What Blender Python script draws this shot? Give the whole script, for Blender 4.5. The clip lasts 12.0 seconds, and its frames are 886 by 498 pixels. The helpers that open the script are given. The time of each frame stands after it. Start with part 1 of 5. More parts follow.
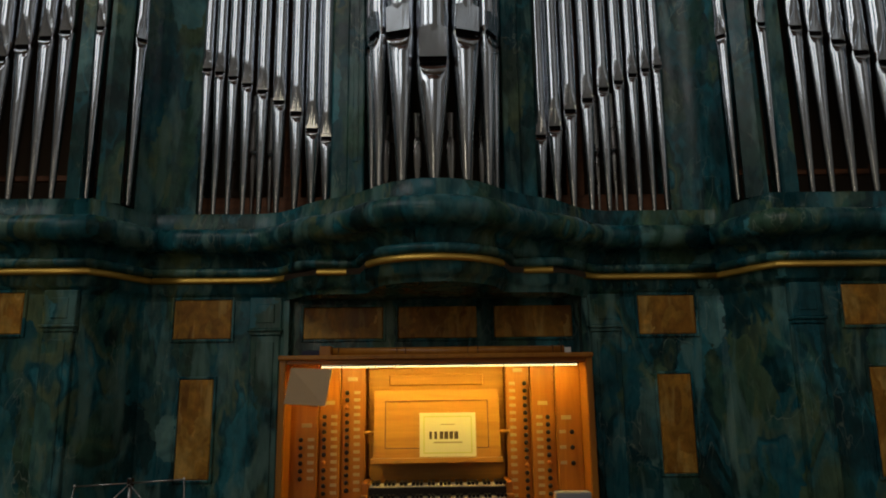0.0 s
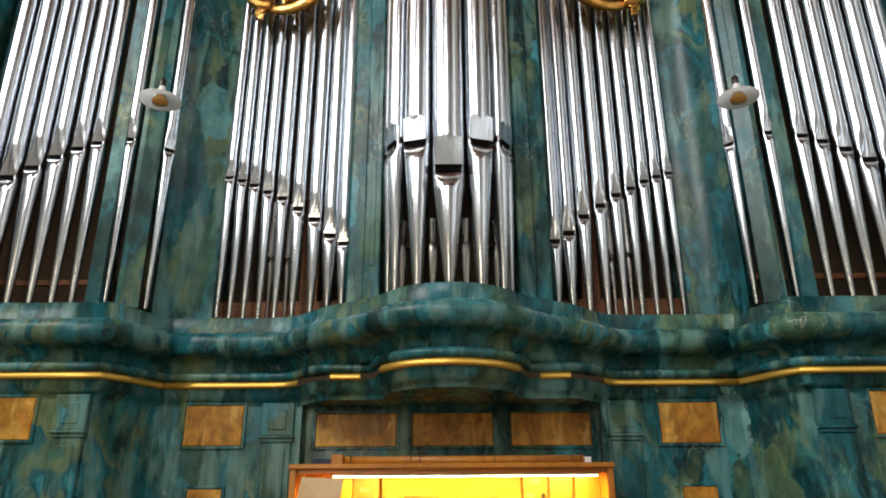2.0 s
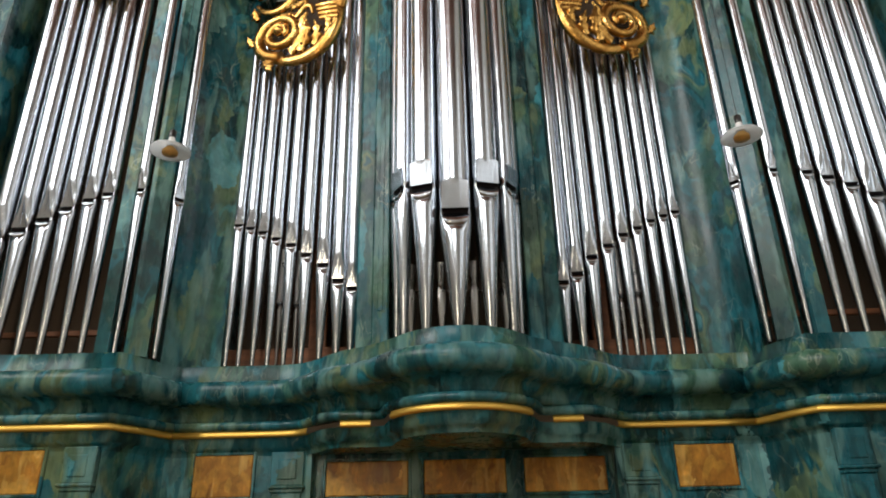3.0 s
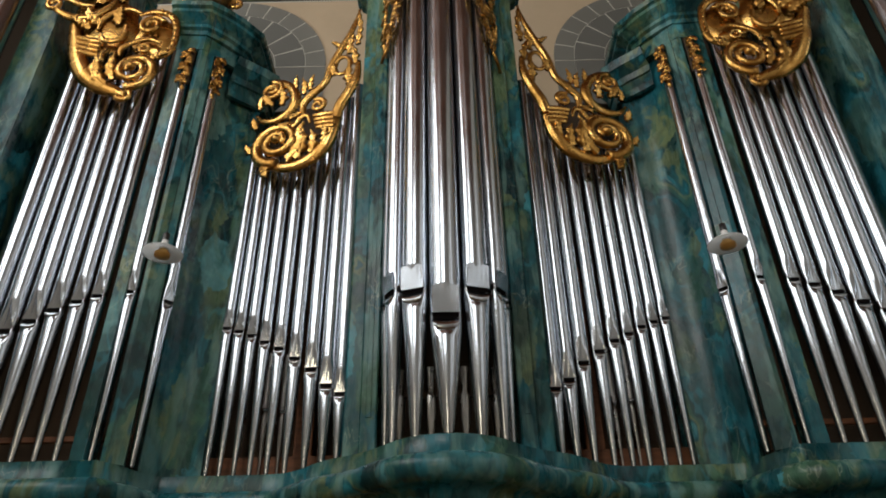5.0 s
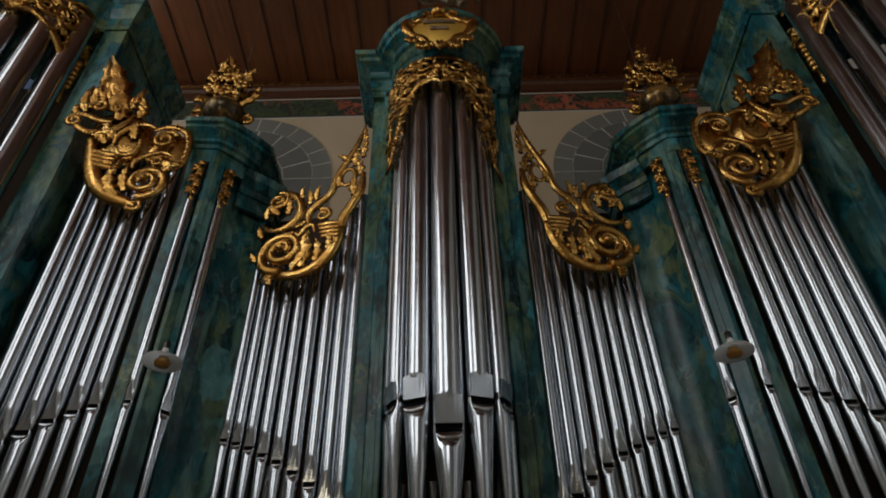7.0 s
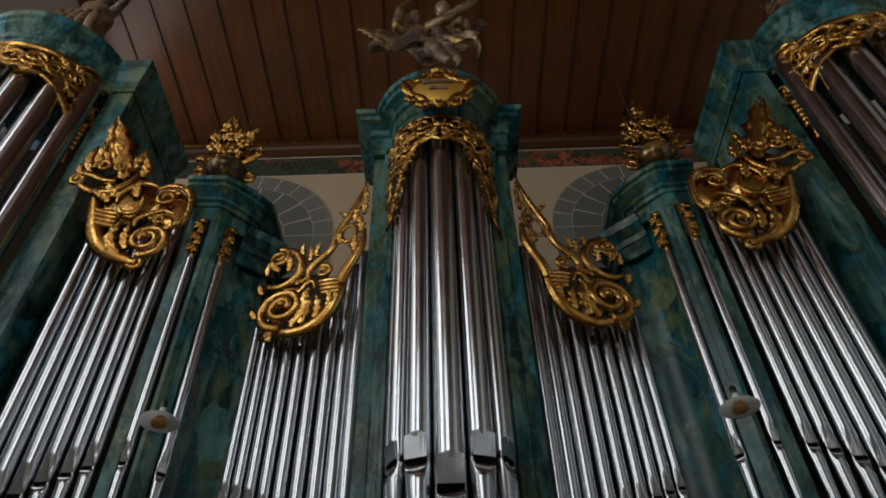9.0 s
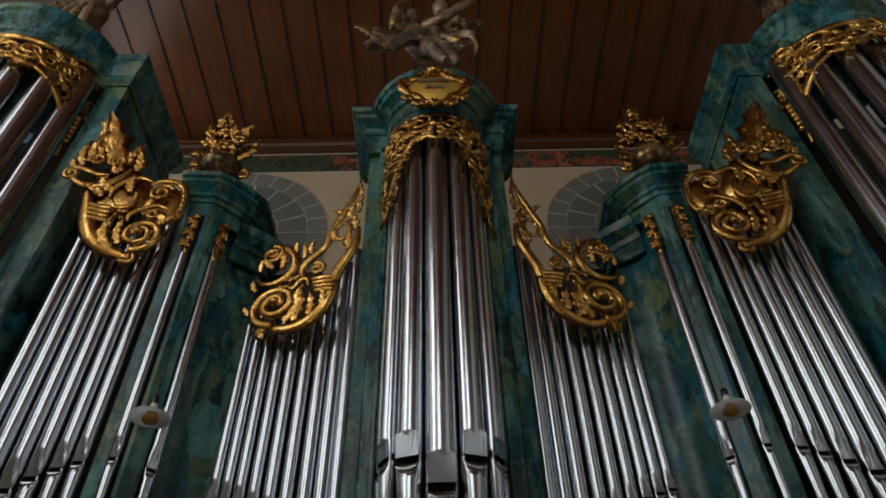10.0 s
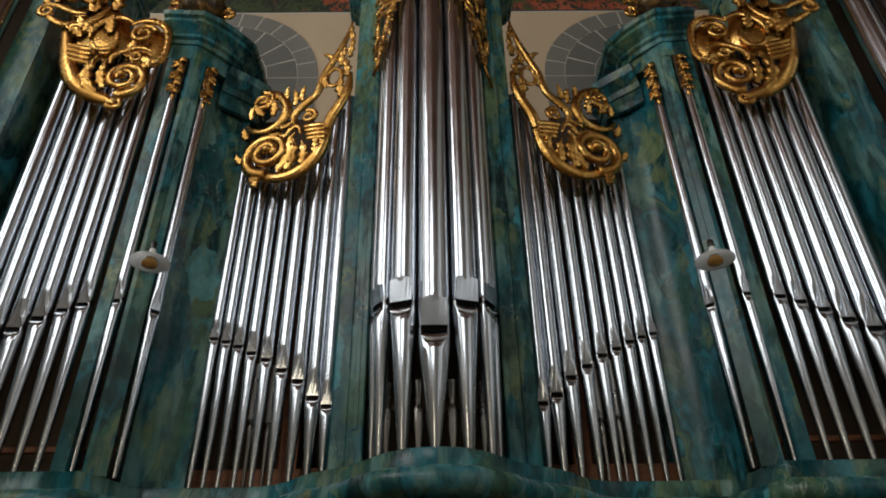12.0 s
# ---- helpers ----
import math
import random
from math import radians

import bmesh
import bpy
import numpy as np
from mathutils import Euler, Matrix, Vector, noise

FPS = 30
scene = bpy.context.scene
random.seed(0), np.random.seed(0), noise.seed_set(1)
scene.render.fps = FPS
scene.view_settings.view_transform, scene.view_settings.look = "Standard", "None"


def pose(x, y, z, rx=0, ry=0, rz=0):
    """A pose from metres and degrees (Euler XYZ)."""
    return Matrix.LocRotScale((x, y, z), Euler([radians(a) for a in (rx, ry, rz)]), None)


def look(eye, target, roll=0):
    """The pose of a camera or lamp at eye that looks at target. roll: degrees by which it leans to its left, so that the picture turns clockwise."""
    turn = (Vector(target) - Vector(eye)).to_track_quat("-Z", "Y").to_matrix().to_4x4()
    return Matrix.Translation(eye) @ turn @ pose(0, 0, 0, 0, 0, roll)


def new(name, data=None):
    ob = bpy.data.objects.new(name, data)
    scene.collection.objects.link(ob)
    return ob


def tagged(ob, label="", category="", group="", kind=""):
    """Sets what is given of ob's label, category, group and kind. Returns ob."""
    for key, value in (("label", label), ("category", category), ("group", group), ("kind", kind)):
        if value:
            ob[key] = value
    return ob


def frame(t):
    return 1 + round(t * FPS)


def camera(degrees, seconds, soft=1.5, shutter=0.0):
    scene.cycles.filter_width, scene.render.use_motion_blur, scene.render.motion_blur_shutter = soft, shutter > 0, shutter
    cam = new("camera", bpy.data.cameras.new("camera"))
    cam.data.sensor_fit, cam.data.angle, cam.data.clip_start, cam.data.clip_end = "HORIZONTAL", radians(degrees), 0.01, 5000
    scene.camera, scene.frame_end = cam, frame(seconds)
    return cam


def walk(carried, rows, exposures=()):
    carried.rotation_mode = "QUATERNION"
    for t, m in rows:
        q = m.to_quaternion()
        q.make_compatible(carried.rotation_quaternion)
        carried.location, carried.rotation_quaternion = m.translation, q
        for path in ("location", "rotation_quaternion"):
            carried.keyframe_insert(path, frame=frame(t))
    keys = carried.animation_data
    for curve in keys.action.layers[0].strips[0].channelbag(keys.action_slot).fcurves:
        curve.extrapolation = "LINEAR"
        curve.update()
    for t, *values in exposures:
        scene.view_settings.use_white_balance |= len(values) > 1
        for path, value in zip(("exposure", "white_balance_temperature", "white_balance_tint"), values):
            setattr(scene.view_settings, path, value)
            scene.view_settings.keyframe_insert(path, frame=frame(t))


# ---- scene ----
EYE = 1.45
cam = camera(64.7, 12.0, soft=1.9)
# seconds, turn about x, y and z; the film-maker stands and tilts upwards
TURNS = [
    (0.0, 101.65, 0.70, -0.53), (0.5, 103.76, 0.31, 0.10), (1.0, 106.11, 0.38, 0.65), (1.5, 107.92, 1.13, 0.11),
    (2.0, 110.16, 0.32, 0.66), (2.5, 111.94, 0.47, 1.36), (3.0, 113.72, 1.14, 1.70), (5.0, 122.23, 1.10, 0.82),
    (5.5, 124.58, 0.77, 1.01), (6.0, 127.04, 0.77, 1.12), (6.5, 129.33, 1.04, 1.31), (7.0, 131.05, 0.98, 1.03),
    (7.5, 132.86, 0.92, 1.68), (9.5, 135.74, 1.30, 1.06), (10.0, 135.51, 1.08, 0.46), (10.5, 133.76, 0.87, 0.50),
    (11.0, 131.01, 1.16, 0.55), (11.5, 127.58, 0.92, 0.27), (12.0, 123.25, 0.95, -0.32),
]
EXPOSURES = [(0.0, -2.15), (0.5, -1.85), (1.0, -0.42), (1.5, 0.24), (2.0, 0.2), (2.5, 0.12), (3.0, 0.05), (5.0, -0.68), (5.5, -1.0), (6.0, -1.38), (6.5, -1.66),
             (7.0, -1.9), (7.5, -2.05), (9.5, -1.84), (10.5, -1.84), (11.0, -1.86), (11.5, -1.78), (12.0, -1.0)]
walk(cam, [(t, pose(0, 0, EYE, rx, ry, rz)) for t, rx, ry, rz in TURNS], EXPOSURES)

# ---- world and daylight ----
world = bpy.data.worlds.new("sky")
scene.world = world
world.use_nodes = True
wn = world.node_tree.nodes
sky = wn.new("ShaderNodeTexSky")
sky.sky_type, sky.sun_disc, sky.sun_elevation, sky.sun_rotation = "NISHITA", False, radians(38), radians(250)
world.node_tree.links.new(sky.outputs[0], wn["Background"].inputs[0])
wn["Background"].inputs[1].default_value = 0.1


def area(name, place, target, w, h, watts, colour):
    data = bpy.data.lights.new(name, "AREA")
    data.shape, data.size, data.size_y, data.energy, data.color = "RECTANGLE", w, h, watts, colour
    ob = new(name, data)
    ob.matrix_world = look(place, target)
    return ob


SIDE = 6.2          # half the nave's width
# the first, hidden behind the outer tower, is added to brighten the left ceiling
WINDOWS = [(-1, 6.7, 9.8, 1.5, 150), (-1, 2.9, 9.8, 1.5, 60), (-1, -0.6, 10.1, 3.0, 600), (-1, -4.6, 10.1, 1.5, 120), (1, -0.9, 7.9, 1.5, 60), (1, -4.6, 7.9, 1.5, 60)]   # side, y, height of the middle, width, watts of daylight
SOUTH = -6.6        # end wall behind the camera
for s, y, mid, wide, watts in WINDOWS:
    area("window_daylight", (s * (SIDE + 0.02), y, mid), (0, y, mid), wide, 5.8, watts, (0.97, 0.97, 0.92))
# unseen low opening, added to brighten the lower case
area("end_window_daylight", (-3.0, SOUTH - 0.02, 3.6), (-3.0, 0, 3.6), 1.2, 3.2, 130, (1.0, 0.84, 0.58))
area("end_window_daylight", (-2.6, SOUTH - 0.02, 10.65), (-2.6, 0, 10.65), 3.5, 4.5, 490, (0.97, 0.97, 0.92))


# ---- mesh helpers ----
class Shape:
    """Vertices and faces in world metres."""

    def __init__(self):
        self.v, self.f, self.s = [], [], []

    def add(self, verts, faces, smooth=False):
        n = len(self.v)
        self.v += [tuple(p) for p in verts]
        self.f += [tuple(i + n for i in face) for face in faces]
        self.s += [smooth] * len(faces)
        return self

    def grid(self, rows, smooth=True, closed=False):
        m = len(rows[0])
        faces = []
        for i in range(len(rows) - 1):
            for j in range(m if closed else m - 1):
                k = (j + 1) % m
                faces.append((i * m + j, i * m + k, (i + 1) * m + k, (i + 1) * m + j))
        return self.add([p for r in rows for p in r], faces, smooth)

    def box(self, x0, x1, y0, y1, z0, z1, bevel=0.0):
        x0, x1, y0, y1, z0, z1 = min(x0, x1), max(x0, x1), min(y0, y1), max(y0, y1), min(z0, z1), max(z0, z1)
        b = min(bevel, 0.45 * min(x1 - x0, y1 - y0, z1 - z0))
        if b <= 0:
            v = [(x, y, z) for z in (z0, z1) for y in (y0, y1) for x in (x0, x1)]
            return self.add(v, [(0, 2, 3, 1), (4, 5, 7, 6), (0, 1, 5, 4), (2, 6, 7, 3), (0, 4, 6, 2), (1, 3, 7, 5)])
        ring = lambda d, z: [(x0 + d, y0 + b, z), (x0 + b, y0 + d, z), (x1 - b, y0 + d, z), (x1 - d, y0 + b, z),
                             (x1 - d, y1 - b, z), (x1 - b, y1 - d, z), (x0 + b, y1 - d, z), (x0 + d, y1 - b, z)]
        rows = [ring(b * 0.7, z0), ring(0, z0 + b), ring(0, z1 - b), ring(b * 0.7, z1)]
        self.grid(rows, False, True)
        n = len(self.v)
        self.f += [tuple(range(n - 32, n - 24))[::-1], tuple(range(n - 8, n))]
        self.s += [False, False]
        return self

    def prism(self, outline, z0, z1):
        """An upright prism over a plan outline, counter-clockwise."""
        n = len(outline)
        v = [(x, y, z0) for x, y in outline] + [(x, y, z1) for x, y in outline]
        f = [(i, (i + 1) % n, (i + 1) % n + n, i + n) for i in range(n)] + [tuple(range(n))[::-1], tuple(range(n, 2 * n))]
        return self.add(v, f)

    def lathe(self, cx, cy, profile, segs=24, a0=0.0, a1=2 * math.pi):
        full = abs(a1 - a0 - 2 * math.pi) < 1e-6
        n = segs if full else segs + 1
        rows = [[(cx + r * math.cos(a0 + (a1 - a0) * k / segs), cy + r * math.sin(a0 + (a1 - a0) * k / segs), z) for k in range(n)] for r, z in profile]
        return self.grid(rows, True, full)

    def tube(self, pts, radii, segs=8, flat=1.0, up=None):
        """A round bar along pts; flat squeezes it along up."""
        rows, pts = [], [Vector(p) for p in pts]
        for i, p in enumerate(pts):
            d = (pts[min(i + 1, len(pts) - 1)] - pts[max(i - 1, 0)]).normalized()
            u = Vector(up) if up is not None else (Vector((0, 0, 1)) if abs(d.z) < 0.9 else Vector((0, 1, 0)))
            a = d.cross(u).normalized()
            b = a.cross(d).normalized()
            r = radii[i] if isinstance(radii, (list, tuple)) else radii
            rows.append([p + a * (r * math.cos(2 * math.pi * k / segs)) + b * (flat * r * math.sin(2 * math.pi * k / segs)) for k in range(segs)])
        self.grid(rows, True, True)
        n = len(self.v)
        self.f += [tuple(range(n - segs, n)), tuple(range(n - segs * len(rows), n - segs * (len(rows) - 1)))[::-1]]
        self.s += [False, False]
        return self

    def ball(self, c, rx, ry, rz, n=10):
        rows = [[(c[0] + rx * math.sin(a) * math.cos(b), c[1] + ry * math.sin(a) * math.sin(b), c[2] + rz * math.cos(a))
                 for b in [2 * math.pi * j / (2 * n) for j in range(2 * n)]] for a in [0.02 + (math.pi - 0.04) * i / n for i in range(n + 1)]]
        return self.grid(rows, True, True)

    def sweep(self, path, profile, smooth=True):
        """Carry a profile of (out, z) along a plan path; out is to the right of its way."""
        rows = []
        for i, (x, y) in enumerate(path):
            ax, ay = path[max(i - 1, 0)]
            bx, by = path[min(i + 1, len(path) - 1)]
            d1, d2 = Vector((x - ax, y - ay)), Vector((bx - x, by - y))
            d1 = d1.normalized() if d1.length > 1e-9 else d2.normalized()
            d2 = d2.normalized() if d2.length > 1e-9 else d1
            d = (d1 + d2).normalized()
            k = 1 / max(0.6, d.dot(d1))
            nx, ny = d.y * k, -d.x * k
            rows.append([(x + nx * o, y + ny * o, z) for o, z in profile])
        return self.grid(rows, smooth)


def part(name, shape, material, parent=None, label=""):
    """One mesh object, under a thing or a part, or at top level."""
    me = bpy.data.meshes.new(name)
    base = Vector((0, 0, 0)) if parent is None else parent["base"]
    me.from_pydata([tuple(Vector(p) - Vector(base)) for p in shape.v], [], shape.f)
    me.polygons.foreach_set("use_smooth", shape.s)
    me.materials.append(material)
    me.update()
    ob = new(name, me)
    ob["base"] = tuple(base)
    if parent is not None:
        ob.parent = parent
    return tagged(ob, label)


def thing(name, base, label, category, group="", kind=""):
    ob = new(name)
    ob.location, ob["base"], ob.empty_display_size = base, tuple(base), 0.1
    return tagged(ob, label, category, group, kind)


def solo(name, shape, material, label, category, group="", kind=""):
    return tagged(part(name, shape, material), label, category, group, kind)


def spline(pts, n=8):
    """A smooth line through points of any dimension."""
    out, m = [], len(pts)
    for i in range(m - 1):
        p = [pts[max(i - 1, 0)], pts[i], pts[i + 1], pts[min(i + 2, m - 1)]]
        for k in range(n):
            t = k / n
            out.append(tuple(0.5 * (2 * b + (c - a) * t + (2 * a - 5 * b + 4 * c - d) * t * t + (3 * b - a - 3 * c + d) * t ** 3) for a, b, c, d in zip(*p)))
    return out + [tuple(pts[-1])]


# ---- materials ----
def mat(name, rough=0.5, metal=0.0, colour=(0.5, 0.5, 0.5)):
    m = bpy.data.materials.new(name)
    m.use_nodes = True
    b = m.node_tree.nodes["Principled BSDF"]
    b.inputs["Base Color"].default_value = (*colour, 1)
    b.inputs["Roughness"].default_value, b.inputs["Metallic"].default_value = rough, metal
    return m, m.node_tree.nodes, m.node_tree.links, b


def place(nodes, links, scale=(1, 1, 1), turn=(0, 0, 0)):
    geo, mp = nodes.new("ShaderNodeNewGeometry"), nodes.new("ShaderNodeMapping")
    mp.inputs["Scale"].default_value, mp.inputs["Rotation"].default_value = scale, [radians(a) for a in turn]
    links.new(geo.outputs["Position"], mp.inputs["Vector"])
    return mp.outputs[0]


def noise_tex(nodes, links, vec, scale, detail=4, rough=0.55, warp=0.0):
    n = nodes.new("ShaderNodeTexNoise")
    n.inputs["Scale"].default_value, n.inputs["Detail"].default_value, n.inputs["Roughness"].default_value, n.inputs["Distortion"].default_value = scale, detail, rough, warp
    links.new(vec, n.inputs["Vector"])
    return n


def ramp(nodes, links, fac, stops):
    r = nodes.new("ShaderNodeValToRGB")
    while len(r.color_ramp.elements) < len(stops):
        r.color_ramp.elements.new(0.5)
    for e, (p, c) in zip(r.color_ramp.elements, stops):
        e.position, e.color = p, (*c, 1) if len(c) == 3 else c
    links.new(fac, r.inputs[0])
    return r.outputs[0]


def mix(nodes, links, fac, a, b, mode="MIX"):
    m = nodes.new("ShaderNodeMix")
    m.data_type, m.blend_type = "RGBA", mode
    for sock, val in ((m.inputs[0], fac), (m.inputs[6], a), (m.inputs[7], b)):
        if hasattr(val, "is_linked"):
            links.new(val, sock)
        else:
            sock.default_value = val if not isinstance(val, tuple) else (*val, 1)
    return m.outputs[2]


def bump(nodes, links, b, height, strength=0.2, distance=0.01):
    n = nodes.new("ShaderNodeBump")
    n.inputs["Strength"].default_value, n.inputs["Distance"].default_value = strength, distance
    links.new(height, n.inputs["Height"])
    links.new(n.outputs[0], b.inputs["Normal"])


def marbled(name, tones, veins, scale=1.0, rough=0.3):
    """Marbled oil paint on wood: slanting brushed clouds that overlap, with soft light strokes and a few thin pale veins."""
    m, N, L, b = mat(name, rough)
    base = place(N, L, (scale, scale, scale))

    def slanted(turn, size):
        mp = N.new("ShaderNodeMapping")
        mp.inputs["Rotation"].default_value, mp.inputs["Scale"].default_value = turn, size
        L.new(base, mp.inputs[0])
        return mp.outputs[0]

    fall, rise = slanted((0.25, 0.72, 0.2), (3.8, 2.8, 1.5)), slanted((0.2, -0.62, 0.45), (4.6, 3.2, 1.9))

    def patches(vec, fray, channel):
        """Overlapping slanted fields, each of one tone, with frayed straight borders."""
        w = noise_tex(N, L, base, 9.0, 4, 0.6)
        add = N.new("ShaderNodeVectorMath")
        add.operation = "MULTIPLY_ADD"
        L.new(w.outputs["Color"], add.inputs[0])
        add.inputs[1].default_value = (fray, fray, fray)
        L.new(vec, add.inputs[2])
        vo = N.new("ShaderNodeTexVoronoi")
        vo.feature, vo.inputs["Scale"].default_value = "F1", 1.0
        L.new(add.outputs[0], vo.inputs["Vector"])
        sep = N.new("ShaderNodeSeparateColor")
        L.new(vo.outputs["Color"], sep.inputs[0])
        return ramp(N, L, sep.outputs[channel], tones)

    soft = noise_tex(N, L, rise, 0.62, 3, 0.55, 0.5)
    stops = []
    for k, (q, t) in enumerate(tones):
        p = 0.32 + 0.36 * q
        stops += ([(p - 0.008, tones[k - 1][1])] if k else []) + [(p + 0.008, t)]
    cloud = ramp(N, L, soft.outputs[0], stops)
    pick = noise_tex(N, L, fall, 0.5, 4, 0.6, 0.2)
    col = mix(N, L, ramp(N, L, pick.outputs[0], [(0.47, (0, 0, 0)), (0.53, (1, 1, 1))]), patches(fall, 0.45, 0), patches(rise, 0.55, 1))
    veil = noise_tex(N, L, base, 2.2, 3, 0.55, 0.3)
    col = mix(N, L, ramp(N, L, veil.outputs[0], [(0.44, (0.10, 0.10, 0.10)), (0.54, (0.65, 0.65, 0.65))]), col, cloud)
    # mottling, then broad and fine brush strokes along the slant
    dab = noise_tex(N, L, base, 7.0, 4, 0.6, 0.5)
    col = mix(N, L, 0.55, col, ramp(N, L, dab.outputs[0], [(0.3, (0.45, 0.48, 0.48)), (0.5, (1.0, 1.0, 1.0)), (0.7, (1.7, 1.6, 1.5))]), "MULTIPLY")
    broad = noise_tex(N, L, slanted((0.2, -0.62, 0.45), (5.2, 3.5, 1.2)), 1.3, 3, 0.5, 0.4)
    col = mix(N, L, ramp(N, L, broad.outputs[0], [(0.55, (0, 0, 0)), (0.61, (0.45, 0.45, 0.45)), (0.72, (0.75, 0.75, 0.75))]), col, tones[-1][1])
    hair = noise_tex(N, L, slanted((0.25, 0.72, 0.2), (9, 7, 2.4)), 1.5, 4, 0.6, 0.4)
    col = mix(N, L, 0.38, col, ramp(N, L, hair.outputs[0], [(0.25, (0.5, 0.52, 0.52)), (0.5, (0.95, 1.0, 1.0)), (0.75, (1.6, 1.55, 1.45))]), "MULTIPLY")
    # thin veins: narrow levels of warped noise, broken up
    gate = noise_tex(N, L, base, 2.1, 2)
    for vec, freq, level in ((rise, 0.9, 0.5), (fall, 1.1, 0.56)):
        v = noise_tex(N, L, vec, freq, 3, 0.5, 0.6)
        line = ramp(N, L, v.outputs[0], [(level - 0.005, (0, 0, 0)), (level, (1, 1, 1)), (level + 0.005, (0, 0, 0))])
        line = mix(N, L, 1.0, line, ramp(N, L, gate.outputs[0], [(0.48, (0, 0, 0)), (0.64, (0.38, 0.38, 0.38))]), "MULTIPLY")
        col = mix(N, L, line, col, veins)
    L.new(col, b.inputs["Base Color"])
    L.new(ramp(N, L, hair.outputs[0], [(0.3, (rough - 0.06,) * 3), (0.7, (rough + 0.12,) * 3)]), b.inputs["Roughness"])
    b.inputs["Specular IOR Level"].default_value = 0.30
    bump(N, L, b, hair.outputs[0], 0.05, 0.004)
    return m


MARBLE = marbled("teal_marbling", [(0.0, (0.004, 0.022, 0.026)), (0.18, (0.008, 0.060, 0.070)), (0.34, (0.016, 0.140, 0.185)), (0.48, (0.006, 0.040, 0.042)), (0.60, (0.045, 0.125, 0.088)),
                                   (0.72, (0.14, 0.190, 0.095)), (0.84, (0.010, 0.085, 0.105)), (0.92, (0.035, 0.24, 0.31)), (1.0, (0.15, 0.29, 0.27))], (0.50, 0.60, 0.48), 1.0, 0.26)
OCHRE = marbled("ochre_marbling", [(0.0, (0.22, 0.085, 0.014)), (0.3, (0.46, 0.225, 0.032)), (0.5, (0.34, 0.145, 0.020)), (0.75, (0.54, 0.28, 0.044)), (1.0, (0.64, 0.40, 0.11))], (0.66, 0.46, 0.20), 1.6, 0.36)


def gilded():
    m, N, L, b = mat("gold_leaf", 0.22, 1.0)
    n = noise_tex(N, L, place(N, L), 7, 4)
    L.new(ramp(N, L, n.outputs[0], [(0.3, (0.30, 0.14, 0.030)), (0.5, (0.52, 0.285, 0.075)), (0.72, (0.72, 0.465, 0.16))]), b.inputs["Base Color"])
    L.new(ramp(N, L, n.outputs[0], [(0.3, (0.36,) * 3), (0.7, (0.18,) * 3)]), b.inputs["Roughness"])
    chisel = noise_tex(N, L, place(N, L), 26, 3, 0.5)
    bump(N, L, b, chisel.outputs[0], 0.13, 0.012)
    return m


def tin(name, tint, rough):
    m, N, L, b = mat(name, rough, 1.0)
    p = place(N, L, (1, 1, 0.35))
    n = noise_tex(N, L, p, 9, 5)
    L.new(ramp(N, L, n.outputs[0], [(0.3, tuple(0.86 * c for c in tint)), (0.7, tint)]), b.inputs["Base Color"])
    L.new(ramp(N, L, n.outputs[0], [(0.3, (rough * 0.75,) * 3), (0.75, (rough * 1.3,) * 3)]), b.inputs["Roughness"])
    n2 = noise_tex(N, L, place(N, L, (1, 1, 0.6)), 5, 3)
    bump(N, L, b, n2.outputs[0], 0.014, 0.02)
    return m


def timber(name, dark, light, axis=2, rough=0.4, scale=1.0):
    m, N, L, b = mat(name, rough)
    sc = [14 * scale] * 3
    sc[axis] = 0.9 * scale
    p = place(N, L, sc)
    n = noise_tex(N, L, p, 1.6, 6, 0.6, 0.8)
    big = noise_tex(N, L, place(N, L), 1.3 * scale, 3)
    col = ramp(N, L, n.outputs[0], [(0.28, dark), (0.7, light)])
    col = mix(N, L, 0.5, col, ramp(N, L, big.outputs[0], [(0.3, (0.6, 0.58, 0.55)), (0.7, (1.2, 1.2, 1.2))]), "MULTIPLY")
    info = N.new("ShaderNodeObjectInfo")
    col = mix(N, L, 0.25, col, ramp(N, L, info.outputs["Random"], [(0, (0.7, 0.7, 0.7)), (1, (1.15, 1.15, 1.15))]), "MULTIPLY")
    L.new(col, b.inputs["Base Color"])
    bump(N, L, b, n.outputs[0], 0.08, 0.004)
    return m


def plaster(name, colour, rough=0.85):
    m, N, L, b = mat(name, rough)
    n = noise_tex(N, L, place(N, L), 1.1, 5)
    f = noise_tex(N, L, place(N, L), 40, 4)
    col = mix(N, L, 0.5, colour, ramp(N, L, n.outputs[0], [(0.3, (0.8, 0.78, 0.75)), (0.7, (1.06, 1.06, 1.06))]), "MULTIPLY")
    L.new(col, b.inputs["Base Color"])
    bump(N, L, b, f.outputs[0], 0.15, 0.004)
    return m


GOLD = gilded()
SATIN_GILT = mat("satin_gilt_paint", 0.42, 0.75, (0.80, 0.50, 0.10))[0]
# dull black for the shade painted in the pipe mouths
MOUTH_SHADE = mat("mouth_shade_black", 0.95, 0, (0.006, 0.005, 0.005))[0]
MOUTH_SHADE.node_tree.nodes["Principled BSDF"].inputs["Specular IOR Level"].default_value = 0.05
TIN = tin("polished_tin", (0.50, 0.53, 0.575), 0.18)
SPOTTED = tin("pipe_metal_aged", (0.55, 0.53, 0.50), 0.3)
PINE = timber("orange_lacquered_wood", (0.38, 0.12, 0.016), (0.55, 0.21, 0.032), 0, 0.35)
PINE_UP = timber("orange_lacquered_wood_upright", (0.36, 0.125, 0.013), (0.52, 0.215, 0.028), 2, 0.35)
CEILWOOD = timber("stained_ceiling_wood", (0.105, 0.033, 0.012), (0.185, 0.062, 0.022), 1, 0.30, 0.6)
